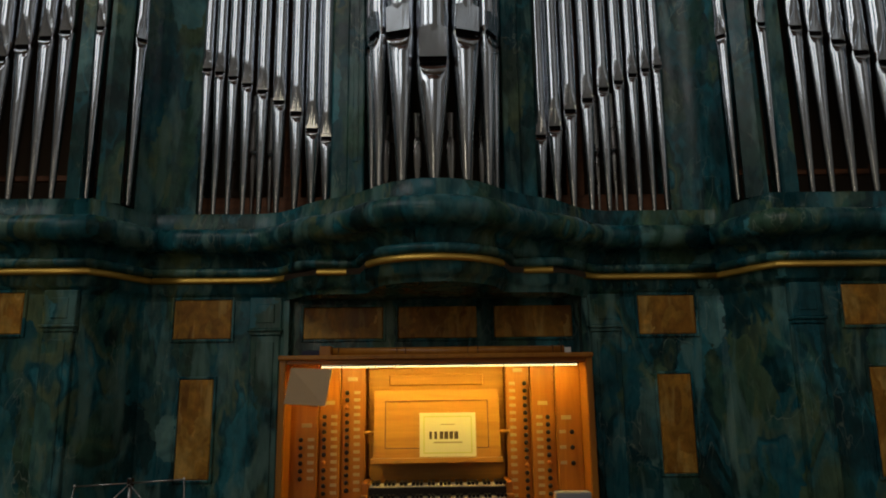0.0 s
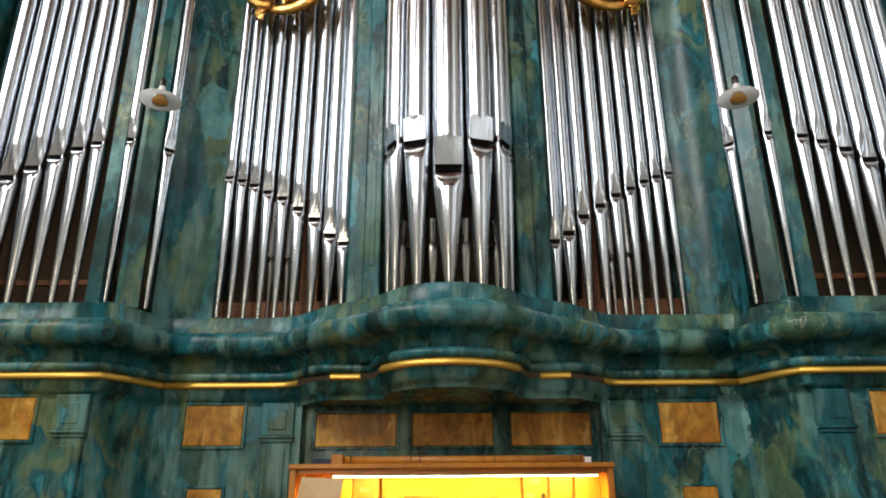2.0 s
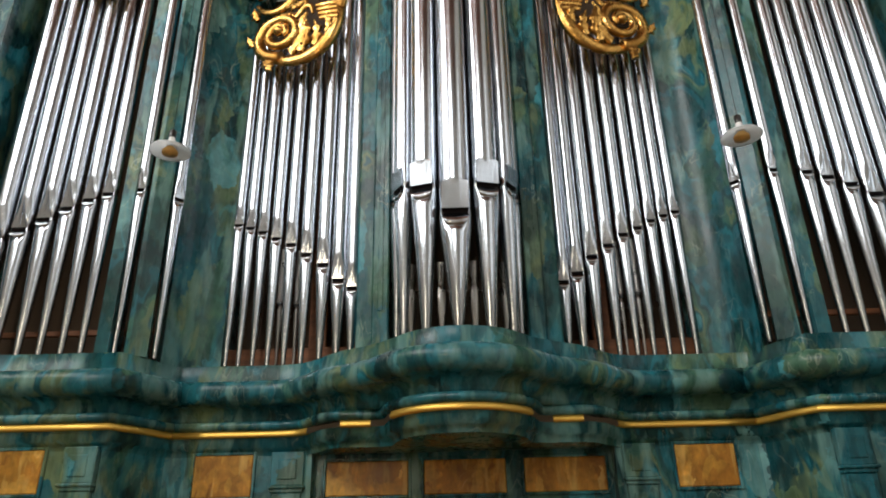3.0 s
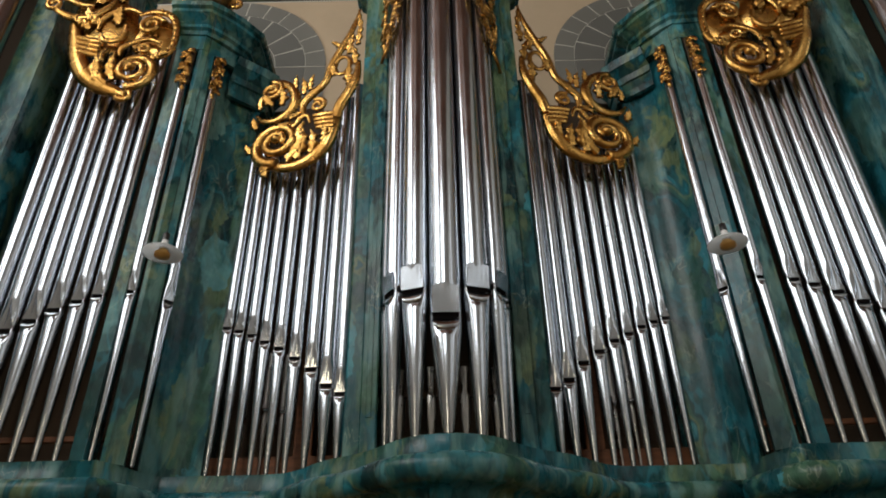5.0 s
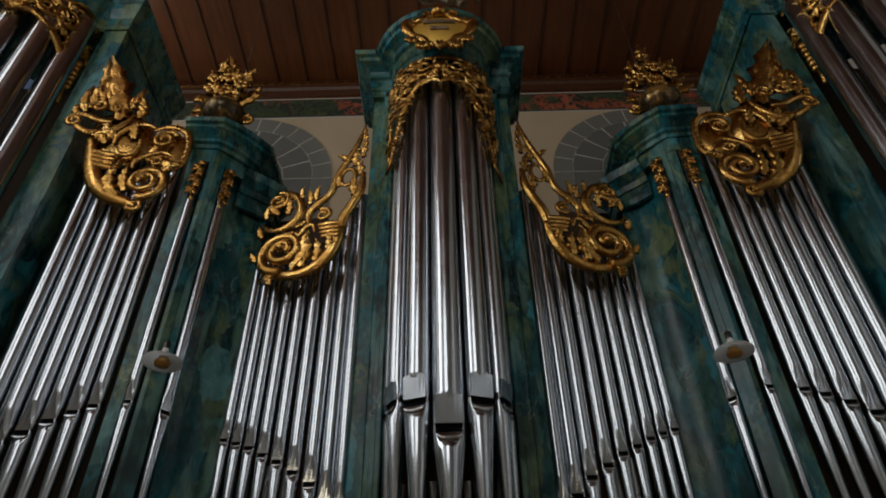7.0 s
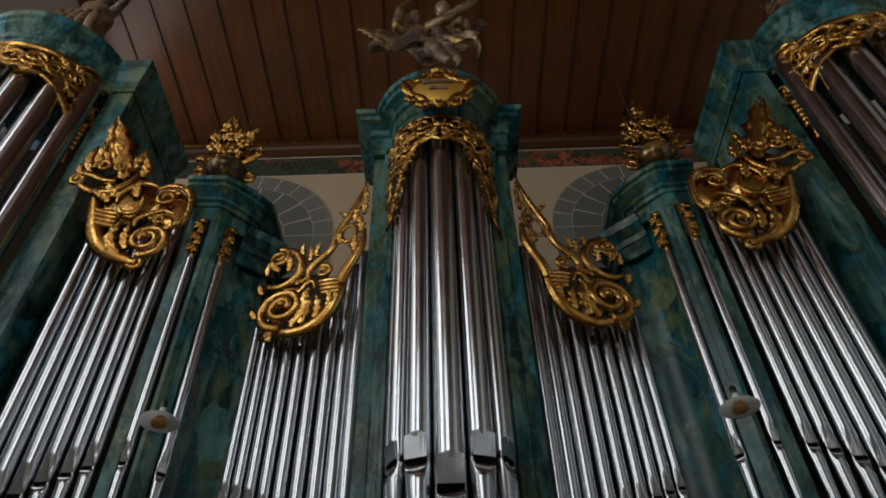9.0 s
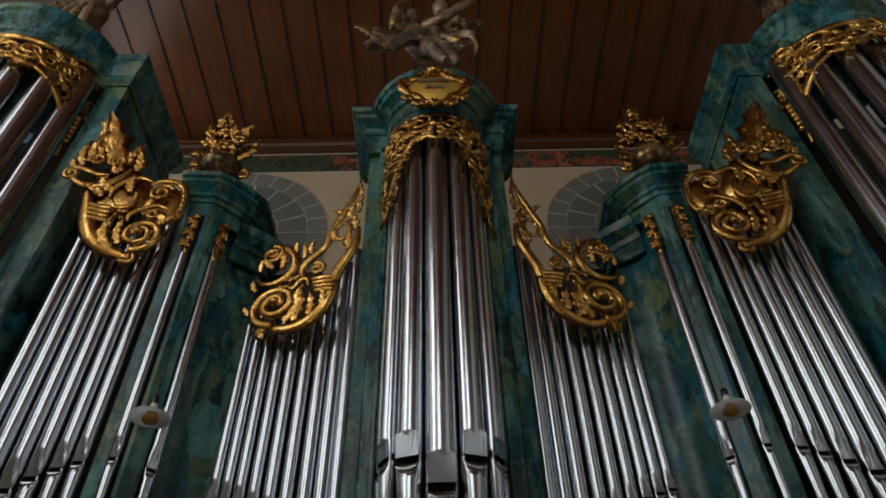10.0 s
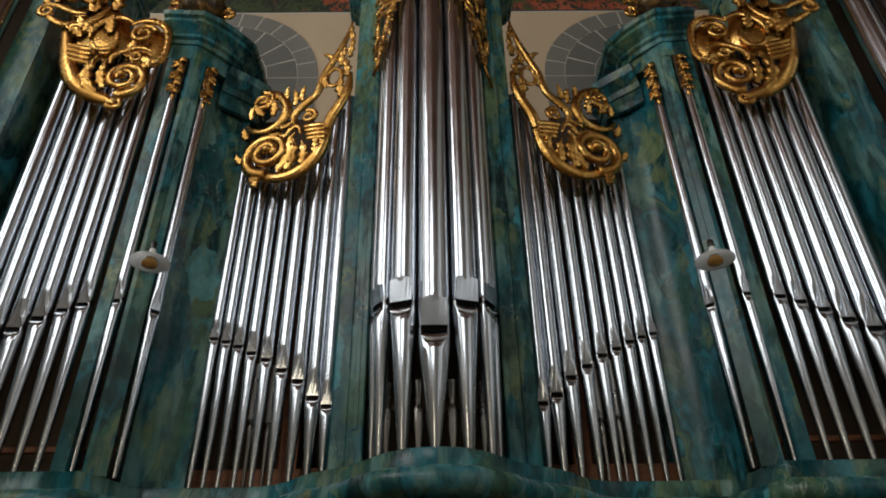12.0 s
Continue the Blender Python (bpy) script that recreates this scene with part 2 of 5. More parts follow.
BATTEN = timber("ceiling_batten_wood", (0.055, 0.02, 0.009), (0.11, 0.04, 0.017), 1, 0.4, 0.6)
CHEST = timber("chest_wood", (0.12, 0.04, 0.012), (0.26, 0.09, 0.03), 0, 0.6)
FLOORWOOD = timber("floor_wood", (0.13, 0.07, 0.035), (0.26, 0.15, 0.08), 0, 0.45)
# paints the shade inside the case; also serves as dark wood
DARK = mat("case_shade_and_dark_wood", 0.9, 0, (0.075, 0.048, 0.030))[0]
CREAM = plaster("cream_plaster", (0.60, 0.47, 0.33))
WHITE = plaster("nave_plaster", (0.60, 0.575, 0.53))
EBONY = mat("black_lacquer", 0.3, 0, (0.012, 0.010, 0.010))[0]
IVORY = mat("ivory_plate", 0.4, 0, (0.50, 0.40, 0.24))[0]

# ---- the room ----
NORTH, CEIL = 8.4, 13.2
solo("floor", Shape().box(-SIDE - 0.4, SIDE + 0.4, SOUTH, NORTH + 0.4, -0.25, 0.0), FLOORWOOD, "brown boarded gallery floor", "floor", kind="structure")


def wall_with_openings(x0, x1, holes, z1):
    """A side wall along y with window openings through it: (y, half width, sill, head)."""
    sh, y = Shape(), SOUTH
    for c, w, a, b in sorted(holes):
        sh.box(x0, x1, y, c - w, 0, z1).box(x0, x1, c - w, c + w, 0, a).box(x0, x1, c - w, c + w, b, z1)
        y = c + w
    return sh.box(x0, x1, y, NORTH + 0.4, 0, z1)


for s, nm in ((-1, "wall_west"), (1, "wall_east")):
    holes = [(y, wide / 2 + 0.05, mid - 2.95, mid + 2.95) for q, y, mid, wide, _ in WINDOWS if q == s]
    solo(nm, wall_with_openings(s * SIDE, s * (SIDE + 0.4), holes, CEIL + 0.6), WHITE, "pale plastered church side wall", "wall", kind="structure")
sw = Shape()
for x0, x1, z0, z1 in ((-SIDE - 0.4, -4.4, 0, CEIL + 0.6), (-4.4, -3.65, 0, 8.35), (-2.35, -0.8, 0, 8.35), (-3.65, -2.35, 0, 1.95), (-3.65, -2.35, 5.25, 8.35), (-4.4, -0.8, 12.95, CEIL + 0.6), (-0.8, SIDE + 0.4, 0, CEIL + 0.6)):
    sw.box(x0, x1, SOUTH - 0.4, SOUTH, z0, z1)
solo("wall_south", sw, WHITE, "pale plastered end wall", "wall", kind="structure")
solo("wall_north", Shape().box(-SIDE - 0.4, SIDE + 0.4, NORTH, NORTH + 0.4, 0, CEIL + 0.6), CREAM, "cream plastered wall behind the organ", "wall", kind="structure")

# boarded ceiling with battens running down the nave
sh = Shape().box(-SIDE - 0.4, SIDE + 0.4, SOUTH - 0.4, NORTH + 0.4, CEIL + 0.06, CEIL + 0.3)
solo("ceiling", sh, CEILWOOD, "red-brown stained boarded wooden ceiling", "ceiling", kind="structure")
PLANK = 0.575
bt = Shape()
for k in range(-11, 11):
    x = k * PLANK + 0.205
    bt.box(x - 0.022, x + 0.022, SOUTH, NORTH, CEIL + 0.025, CEIL + 0.064, 0.010)
solo("ceiling_battens", bt, BATTEN, "dark wooden battens over the ceiling's joints", "ceiling", kind="structure")


def trim(name, profile, material, label):
    return solo(name, Shape().sweep([(-SIDE, NORTH), (SIDE, NORTH)], profile, False), material, label, "trim", kind="structure")


trim("trim_cornice", [(0.0, 12.78), (0.05, 12.80), (0.07, 12.95), (0.11, 13.0), (0.11, 13.2), (0.0, 13.22)], BATTEN, "dark wooden wall cornice under the ceiling")
trim("trim_gilt", [(0.105, 13.10), (0.125, 13.105), (0.125, 13.14), (0.105, 13.145)], GOLD, "thin gilded moulding line")

# ---- organ case ----
case = thing("organ_case", (0, 5.5, 0), "tall baroque organ case painted in teal and green marbling", "organ case")
# plan line of the front, from the axis outwards
arc = [(0.49 * math.sin(radians(a)), 4.65 - 0.49 * math.cos(radians(a))) for a in range(0, 84, 6)]
HALF = arc + [(0.51, 4.66), (0.56, 4.678), (0.60, 4.68), (0.70, 4.68), (0.79, 4.68)] + \
    spline([(0.80, 4.68), (0.88, 4.705), (0.96, 4.77), (1.05, 4.90), (1.14, 4.975), (1.25, 5.0)], 3) + \
    [(1.5, 5.0), (1.8, 5.0), (2.04, 5.0)] + spline([(2.05, 4.995), (2.11, 4.87), (2.18, 4.70), (2.275, 4.555)], 3) + \
    [(2.285, 4.54), (2.6, 4.54), (2.9, 4.54), (3.12, 4.53)] + spline([(3.2, 4.5), (3.35, 4.3), (3.55, 4.15), (4.2, 4.1), (5.6, 4.1)], 4)
FRONT = [(-x, y) for x, y in HALF[:0:-1]] + HALF
# the rounded cornice above swells wider over the console and runs smoothly into the wings
swell = [(0.56 * math.sin(radians(a)), 4.70 - 0.56 * math.cos(radians(a))) for a in range(0, 54, 6)]
UP_HALF = swell + spline([(0.455, 4.375), (0.57, 4.49), (0.70, 4.585), (0.84, 4.66), (0.97, 4.77), (1.08, 4.89), (1.2, 4.975), (1.32, 5.0)], 3)[1:] + [p for p in HALF if p[0] > 1.4]
UPPER = [(-x, y) for x, y in UP_HALF[:0:-1]] + UP_HALF


def offset(path, d):
    sh = Shape().sweep(path, [(d, 0.0)])
    return [(x, y) for x, y, _ in sh.v]


torus = [(0.035 + 0.088 * math.cos(radians(a)), 2.548 + 0.088 * math.sin(radians(a))) for a in range(-80, 100, 15)]
IMPOST = [(-0.06, 2.12), (-0.045, 2.16), (-0.01, 2.175), (-0.005, 2.24), (0.0, 2.244)]
part("lower_moulding", Shape().sweep(FRONT, IMPOST), MARBLE, case)
for lo, hi in ((-6, -1.02), (-0.80, -0.575), (-0.44, 0.44), (0.575, 0.80), (1.02, 6)):
    part("gilt_strip", Shape().sweep([p for p in FRONT if lo <= p[0] <= hi], [(0.0, 2.240), (0.024, 2.243), (0.028, 2.254), (0.018, 2.283), (0.0, 2.287)]), SATIN_GILT, case, "thin gilded strip")
part("gilt_fillet", Shape().sweep(FRONT, [(0.0, 2.286), (0.03, 2.292), (0.042, 2.318), (0.03, 2.345), (-0.03, 2.355), (-0.12, 2.36)]), MARBLE, case)
part("impost_cornice", Shape().sweep(UPPER, [(-0.26, 2.347), (-0.075, 2.35), (-0.07, 2.38), (-0.062, 2.41), (-0.045, 2.44), (-0.005, 2.457)] + torus +
                             [(0.0, 2.637), (-0.045, 2.642), (-0.06, 2.655), (-0.065, 2.775)]), MARBLE, case)
rim = offset(UPPER, -0.065)
part("deck", Shape().grid([[(x, y, 2.775) for x, y in rim], [(x, max(y + 0.3, 6.0), 2.776) for x, y in rim]], False), MARBLE, case)
# lower body: follows the plan outside the console bay
for s in (-1, 1):
    body = [(s * x, y) for x, y in offset(HALF, -0.06 if s > 0 else -0.06) if x > 1.04]
    body = [(s * 1.05, 5.13), (s * 1.05, 5.02)] + [(s * 1.08, 5.02)] + [p for p in body if abs(p[0]) > 1.2]
    if s < 0:
        body = body[::-1]
    part("lower_wall", Shape().sweep(body, [(0, 0.0), (0, 1.0), (0, 2.17)], False), MARBLE, case)
part("bay_wall", Shape().box(-1.06, 1.06, 5.13, 5.2, 0, 2.25), MARBLE, case)
# underside of the middle bulge
und = [(x, y) for x, y in offset(FRONT, -0.05) if abs(x) < 1.25]
part("bulge_underside", Shape().grid([[(x, y, 2.165) for x, y in und], [(x * 0.93, y * 0.6 + 5.13 * 0.4, 2.12) for x, y in und], [(x * 0.86, 5.125, 2.13) for x, y in und]]), MARBLE, case)


def raised_panel(x0, x1, z0, z1, y, parent=case):
    """An ochre panel in a moulded teal frame."""
    p = part("panel", Shape().box(x0, x1, y - 0.012, y + 0.02, z0, z1, 0.008), OCHRE, parent, "ochre marbled panel")
    for a, b, c, d in ((x0 - 0.022, x0, z0 - 0.022, z1 + 0.022), (x1, x1 + 0.022, z0 - 0.022, z1 + 0.022), (x0, x1, z0 - 0.022, z0), (x0, x1, z1, z1 + 0.022)):
        part("panel_moulding", Shape().box(a, b, y - 0.016, y + 0.01, c, d, 0.006), MARBLE, p)


for a, b in ((-0.965, -0.385), (-0.275, 0.30), (0.428, 1.0)):
    raised_panel(a, b, 1.845, 2.075, 5.13)
for s in (-1, 1):
    q = lambda a, b: (min(s * a, s * b), max(s * a, s * b))
    raised_panel(*q(1.47, 1.885), 1.85, 2.13, 5.06)
    raised_panel(*q(1.575, 1.815), 0.885, 1.565, 5.06)
    raised_panel(*q(2.70, 3.12), 1.86, 2.13, 4.60)
    raised_panel(*q(2.82, 3.06), 0.9, 1.585, 4.60)
    # pilasters with a small capital
    for x0, x1, y in ((1.09, 1.34, 5.06), (2.325, 2.56, 4.60)):
        a, b = q(x0, x1)
        pil = part("pilaster", Shape().box(a + 0.02, b - 0.02, y - 0.05, y + 0.02, 0.0, 1.87, 0.008), MARBLE, case)
        part("capital", Shape().box(a, b, y - 0.075, y + 0.02, 1.895, 1.915, 0.006).box(a + 0.012, b - 0.012, y - 0.06, y + 0.02, 1.87, 1.895, 0.004), MARBLE, pil)
        part("frieze_block", Shape().box(a + 0.01, b - 0.01, y - 0.055, y + 0.02, 1.915, 2.14, 0.006), MARBLE, pil)
        part("sunk_panel", Shape().box(a + 0.06, b - 0.06, y - 0.062, y - 0.05, 1.955, 2.09, 0.005), MARBLE, pil)
        part("sunk_panel", Shape().box(a + 0.06, b - 0.06, y - 0.058, y - 0.045, 0.5, 1.82, 0.005), MARBLE, pil)

ZF = 2.785
# middle tower
for s in (-1, 1):
    q = lambda a, b: (min(s * a, s * b), max(s * a, s * b))
    tp = part("tower_pilaster", Shape().box(*q(0.495, 0.615), 4.70, 5.5, 2.775, 8.02, 0.01), MARBLE, case)
    part("pilaster_step", Shape().box(*q(0.615, 0.735), 4.765, 5.5, 2.775, 8.02, 0.01), MARBLE, tp)
    part("pilaster_fillet", Shape().box(*q(0.535, 0.575), 4.694, 4.71, 3.05, 7.85, 0.004), MARBLE, tp)
TOP = [(-0.745, 5.5), (-0.745, 4.70), (-0.525, 4.70)] + [(-0.525 * math.cos(radians(a)), 4.69 - 0.495 * math.sin(radians(a))) for a in range(4, 180, 4)] + [(0.525, 4.70), (0.745, 4.70), (0.745, 5.5)]
CORN = [(-0.05, 7.80), (0.0, 7.81), (0.0, 7.87), (0.02, 7.89), (0.02, 8.06), (0.05, 8.08), (0.05, 8.12), (0.03, 8.14), (0.05, 8.18), (0.10, 8.22), (0.155, 8.25), (0.165, 8.30), (0.20, 8.32), (0.215, 8.38), (-0.05, 8.41), (-0.4, 8.42)]
part("tower_cornice", Shape().sweep(TOP, CORN, False), MARBLE, case)
part("tower_roof", Shape().prism([(x, y) for x, y in TOP], 8.36, 8.41), MARBLE, case)
part("tower_soffit", Shape().prism([(x, y) for x, y in TOP], 7.79, 7.82), MARBLE, case)
# dark sheets, here and in the side bays, stand in for the case's shade
part("tower_back", Shape().box(-0.6, 0.6, 5.3, 5.36, 2.776, 8.0), DARK, case, "dark sheet painted as the shade inside the case")

# side towers, the wings between, the outer towers
for s in (-1, 1):
    P = lambda pts: [(s * x, y) for x, y in (pts if s > 0 else pts[::-1])]
    turn = part("curved_flank", Shape().prism(P([(1.835, 5.22), (1.90, 5.20), (1.97, 5.165), (2.04, 5.11), (2.10, 5.04), (2.14, 4.97), (2.165, 4.90), (2.22, 4.95), (2.1, 5.3), (1.835, 5.5)]), 2.776, 7.05), MARBLE, case)
    part("flank_facing", Shape().sweep(spline(P([(1.835, 5.22), (1.90, 5.20), (1.97, 5.165), (2.04, 5.11), (2.10, 5.04), (2.14, 4.97), (2.165, 4.90)]), 4), [(0.004, 2.777), (0.004, 7.05)]), MARBLE, turn)
    part("post", Shape().prism(P([(2.205, 4.755), (2.30, 4.675), (2.335, 4.675), (2.335, 4.85), (2.25, 4.88)]), 2.776, 7.05), MARBLE, case)
    part("post", Shape().prism(P([(2.445, 4.66), (2.54, 4.66), (2.54, 4.85), (2.445, 4.85)]), 2.776, 7.05), MARBLE, case)
    part("slot_back", Shape().prism(P([(2.05, 5.1), (2.6, 5.0), (2.6, 5.03), (2.05, 5.13)]), 2.776, 7.0), DARK, case, "dark sheet painted as the shade inside the case")
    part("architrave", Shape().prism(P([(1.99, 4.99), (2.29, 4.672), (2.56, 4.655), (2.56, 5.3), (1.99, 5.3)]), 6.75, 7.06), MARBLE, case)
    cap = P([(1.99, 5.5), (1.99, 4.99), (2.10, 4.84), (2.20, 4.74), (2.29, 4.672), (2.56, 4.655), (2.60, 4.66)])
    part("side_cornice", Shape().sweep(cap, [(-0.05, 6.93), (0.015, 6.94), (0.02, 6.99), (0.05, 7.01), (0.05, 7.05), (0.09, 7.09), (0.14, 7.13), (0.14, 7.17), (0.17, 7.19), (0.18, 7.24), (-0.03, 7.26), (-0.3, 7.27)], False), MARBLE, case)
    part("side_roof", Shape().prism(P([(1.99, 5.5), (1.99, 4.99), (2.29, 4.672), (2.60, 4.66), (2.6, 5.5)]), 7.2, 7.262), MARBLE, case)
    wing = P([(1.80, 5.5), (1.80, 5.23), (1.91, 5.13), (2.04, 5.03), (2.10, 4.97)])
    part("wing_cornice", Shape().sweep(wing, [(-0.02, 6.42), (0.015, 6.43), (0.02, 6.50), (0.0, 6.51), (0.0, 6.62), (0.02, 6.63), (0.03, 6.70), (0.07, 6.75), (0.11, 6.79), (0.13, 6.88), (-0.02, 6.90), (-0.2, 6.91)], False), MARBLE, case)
    part("field_back", Shape().prism(P([(0.7, 5.50), (1.9, 5.62), (1.9, 5.66), (0.7, 5.54)]), 2.776, 6.3), DARK, case, "dark sheet painted as the shade inside the case")
    part("field_back", Shape().prism(P([(1.27, 5.56), (1.9, 5.62), (1.9, 5.66), (1.27, 5.60)]), 6.3, 6.8), DARK, case, "dark sheet painted as the shade inside the case")
    part("field_back", Shape().prism(P([(2.5, 5.2), (3.66, 5.2), (3.66, 5.24), (2.5, 5.24)]), 2.776, 7.4), DARK, case, "dark sheet painted as the shade inside the case")
    # outer tower
    part("outer_pilaster", Shape().prism(P([(3.64, 4.42), (3.90, 4.42), (3.90, 4.6), (3.90, 5.7), (3.64, 5.7)]), 2.776, 9.04), MARBLE, case)
    oc = P([(3.64, 5.9), (3.64, 4.42), (3.92, 4.42)] + [(4.80 - 0.80 * math.cos(radians(a)), 4.45 - 0.72 * math.sin(radians(a))) for a in range(6, 180, 9)] + [(6.1, 4.42)])
    part("outer_cornice", Shape().sweep(oc, [(-0.05, 8.80), (0.012, 8.81), (0.012, 8.88), (0.03, 8.90), (0.03, 8.97), (0.01, 8.99), (0.01, 9.05), (0.04, 9.10), (0.085, 9.16), (0.09, 9.22), (0.12, 9.25), (0.13, 9.34), (-0.05, 9.37), (-0.4, 9.38)], False), MARBLE, case)
    part("outer_roof", Shape().prism(oc, 9.30, 9.36), MARBLE, case)
    part("outer_soffit", Shape().prism(oc, 8.79, 8.83), MARBLE, case)
    part("outer_back", Shape().box(*(sorted((s * 3.88, s * 6.0))), 5.2, 5.25, 2.776, 8.80), DARK, case, "dark sheet painted as the shade inside the case")


# ---- organ pipes ----
def pipe(x, y, mouth, top, r, yaw=0.0, foot=ZF, group="facade pipes", tall_lip=False):
    """A flue pipe: tapered foot, flattened mouth with two lips, round body. yaw turns its mouth about its axis."""
    th = thing("organ_pipe", (x, y, foot), "polished tin organ pipe standing in its field", "organ pipe", group)
    n = 32
    up = 1.95 * r if tall_lip else 3.2 * r
    gap = (0.34 if tall_lip else 0.42) * r
    half = math.radians(52 if tall_lip else 50)
    fwd = -math.pi / 2 + yaw
    chord = r * math.cos(half)
    press = 1.0 if tall_lip else 0.94

    def ring(z, rad, flat, dent=1.0):
        out = []
        for k in range(n):
            a = fwd + 2 * math.pi * (k + 0.5) / n
            d = (a - fwd + math.pi) % (2 * math.pi) - math.pi
            rr = rad + (min(rad, chord * press * dent / math.cos(d)) - rad) * flat if abs(d) < half else rad
            out.append((x + rr * math.cos(a), y + rr * math.sin(a), z))
        return out

    part("foot", Shape().grid([ring(foot, 0.22 * r + 0.004, 0), ring(foot + 0.02, 0.24 * r + 0.006, 0), ring(mouth - 1.3 * r, 0.95 * r, 0), ring(mouth - 0.95 * r, 0.975 * r, 0.25),
                               ring(mouth - 0.45 * r, r, 0.9), ring(mouth, r, 1)], True, True), TIN, th)
    # body, pressed flat over the mouth; the flat fades out upwards
    part("body", Shape().grid([ring(mouth, r, 1, 0.8), ring(mouth + gap, r, 1, 0.8)] + [ring(mouth + gap + q * up, r, f) for q, f in ((0.0, 1.0), (0.35, 0.8), (0.7, 0.4), (1.0, 0.0))]
                              + [ring(mouth + gap + up + 0.02, r, 0), ring(top, r, 0)], True, True), TIN, th)
    ux, uy = math.cos(fwd), math.sin(fwd)
    tx, ty = -uy, ux
    w = r * (0.84 if tall_lip else 0.80)
    at = lambda u, o, z: (x + tx * u + ux * o, y + ty * u + uy * o, z)
    f0 = chord * press
    z0 = mouth + gap
    us = (-1, -0.8, -0.4, 0, 0.4, 0.8, 1)
    if tall_lip:
        # a raised plate with an arched top, thick at its edges
        f1 = 0.93 * r
        tops = [z0 + up * (0.90 + 0.12 * (1 - u * u)) for u in us]
        rows = [[at(u * w, f0 - 0.05 * r, z0 + 0.02 * r) for u in us], [at(u * w, f1 - 0.12 * r, z0) for u in us], [at(u * w, f1, z) for u, z in zip(us, tops)], [at(u * w * 0.96, r * 0.70, z + 0.16 * r) for u, z in zip(us, tops)]]
    else:
        # a pointed leaf with hollow flanks, its lower edge pressed in
        tops = [z0 + up * k for k in (0.10, 0.18, 0.52, 1.0, 0.52, 0.18, 0.10)]
        outs = [f0 + (1.0 * r - f0) * k for k in (0.30, 0.36, 0.70, 1.0, 0.70, 0.36, 0.30)]
        rows = [[at(u * w, f0 - 0.03 * r, z0 + 0.02 * r) for u in us], [at(u * w, f0 + 0.06 * r, z0) for u in us], [at(u * w * 0.92, o + 0.05 * r, z) for u, o, z in zip(us, outs, tops)], [at(u * w * 0.9, o - 0.014, z + 0.003) for u, o, z in zip(us, outs, tops)]]
    lip = Shape().grid(rows, False)
    for e in (0, 6):
        lip.add([r_[e] for r_ in rows], [(0, 1, 2, 3)])
    part("upper_lip", lip, TIN, th)
    # the lower lip: a rounded tongue that leans out a little at its foot
    deep = 0.80 if tall_lip else 0.66
    rows = [[at(u * w, f0 - 0.06 * r, mouth - 0.01 * r) for u in us], [at(u * w, f0 + 0.05 * r, mouth) for u in us], [at(u * w * 0.98, f0 + 0.20 * r, mouth - deep * r * (0.30 + 0.25 * (1 - u * u))) for u in us],
            [at(u * w * 0.92, f0 + 0.30 * r, mouth - deep * r * (0.45 + 0.55 * math.sqrt(1 - min(1, u * u)))) for u in us], [at(u * w * 0.88, f0 + 0.02 * r, mouth - deep * r * (0.55 + 0.60 * math.sqrt(1 - min(1, u * u)))) for u in us]]
    part("lower_lip", Shape().grid(rows, True), TIN, th)
    # a flat black strip stands in for the shade of the open mouth
    sl = Shape().grid([[at(u * w * 0.98, f0 + 0.012 * r, z) for u in (-1, 1)] for z in (mouth + 0.004, z0)], False)
    part("mouth_slot", sl, MOUTH_SHADE, th, "black strip painted as the shade in the mouth slot")
    return th


# middle tower: seven large pipes on a half round
for x, y, m, r, yaw in ((0, 4.37, 3.60, 0.112, 0), (0.213, 4.42, 3.83, 0.098, 0.30), (0.372, 4.55, 3.90, 0.078, 0.95), (0.435, 4.70, 3.90, 0.055, 1.2)):
    for s in ((1,) if x == 0 else (-1, 1)):
        pipe(s * x, y, m, 7.7, r, s * yaw, group="middle tower pipes", tall_lip=True)
# wings: nine slender pipes, mouths falling towards the middle
WING = [(1.795, 3.985, 0.046), (1.688, 3.945, 0.047), (1.576, 3.893, 0.049), (1.456, 3.822, 0.051), (1.328, 3.755, 0.054), (1.192, 3.655, 0.057), (1.051, 3.553, 0.060), (0.922, 3.408, 0.062), (0.81, 3.335, 0.055)]
for s in (-1, 1):
    for i, (x, m, r) in enumerate(WING):
        pipe(s * x, 5.2 - 0.02 * i, m, 5.86 if x > 1.1 else (6.08 if x > 1.0 else (6.42 if x > 0.85 else 6.56)), r, 0, group="wing pipes")
# side towers and outer fields
OUTER = [(2.185, 4.83, 4.045, 0.050, 0.75), (2.425, 4.715, 4.075, 0.052, 0), (2.645, 4.68, 4.025, 0.056, 0), (2.785, 4.68, 3.975, 0.060, 0), (2.94, 4.68, 3.905, 0.066, 0),
         (3.095, 4.68, 3.815, 0.070, 0), (3.265, 4.68, 3.735, 0.075, 0), (3.44, 4.68, 3.65, 0.08, 0)]
for s in (-1, 1):
    for x, y, m, r, yaw in OUTER:
        pipe(s * x, y, m, 6.5 if x < 2.5 else 6.9, r, -s * yaw if yaw else 0, group="side field pipes")
    for k, a in enumerate((22, 48, 74, 100, 126)):
        pipe(s * (4.72 - 0.72 * math.cos(radians(a))), 4.5 - 0.62 * math.sin(radians(a)), 4.1, 8.7, 0.13, 0, group="outer tower pipes", tall_lip=True)


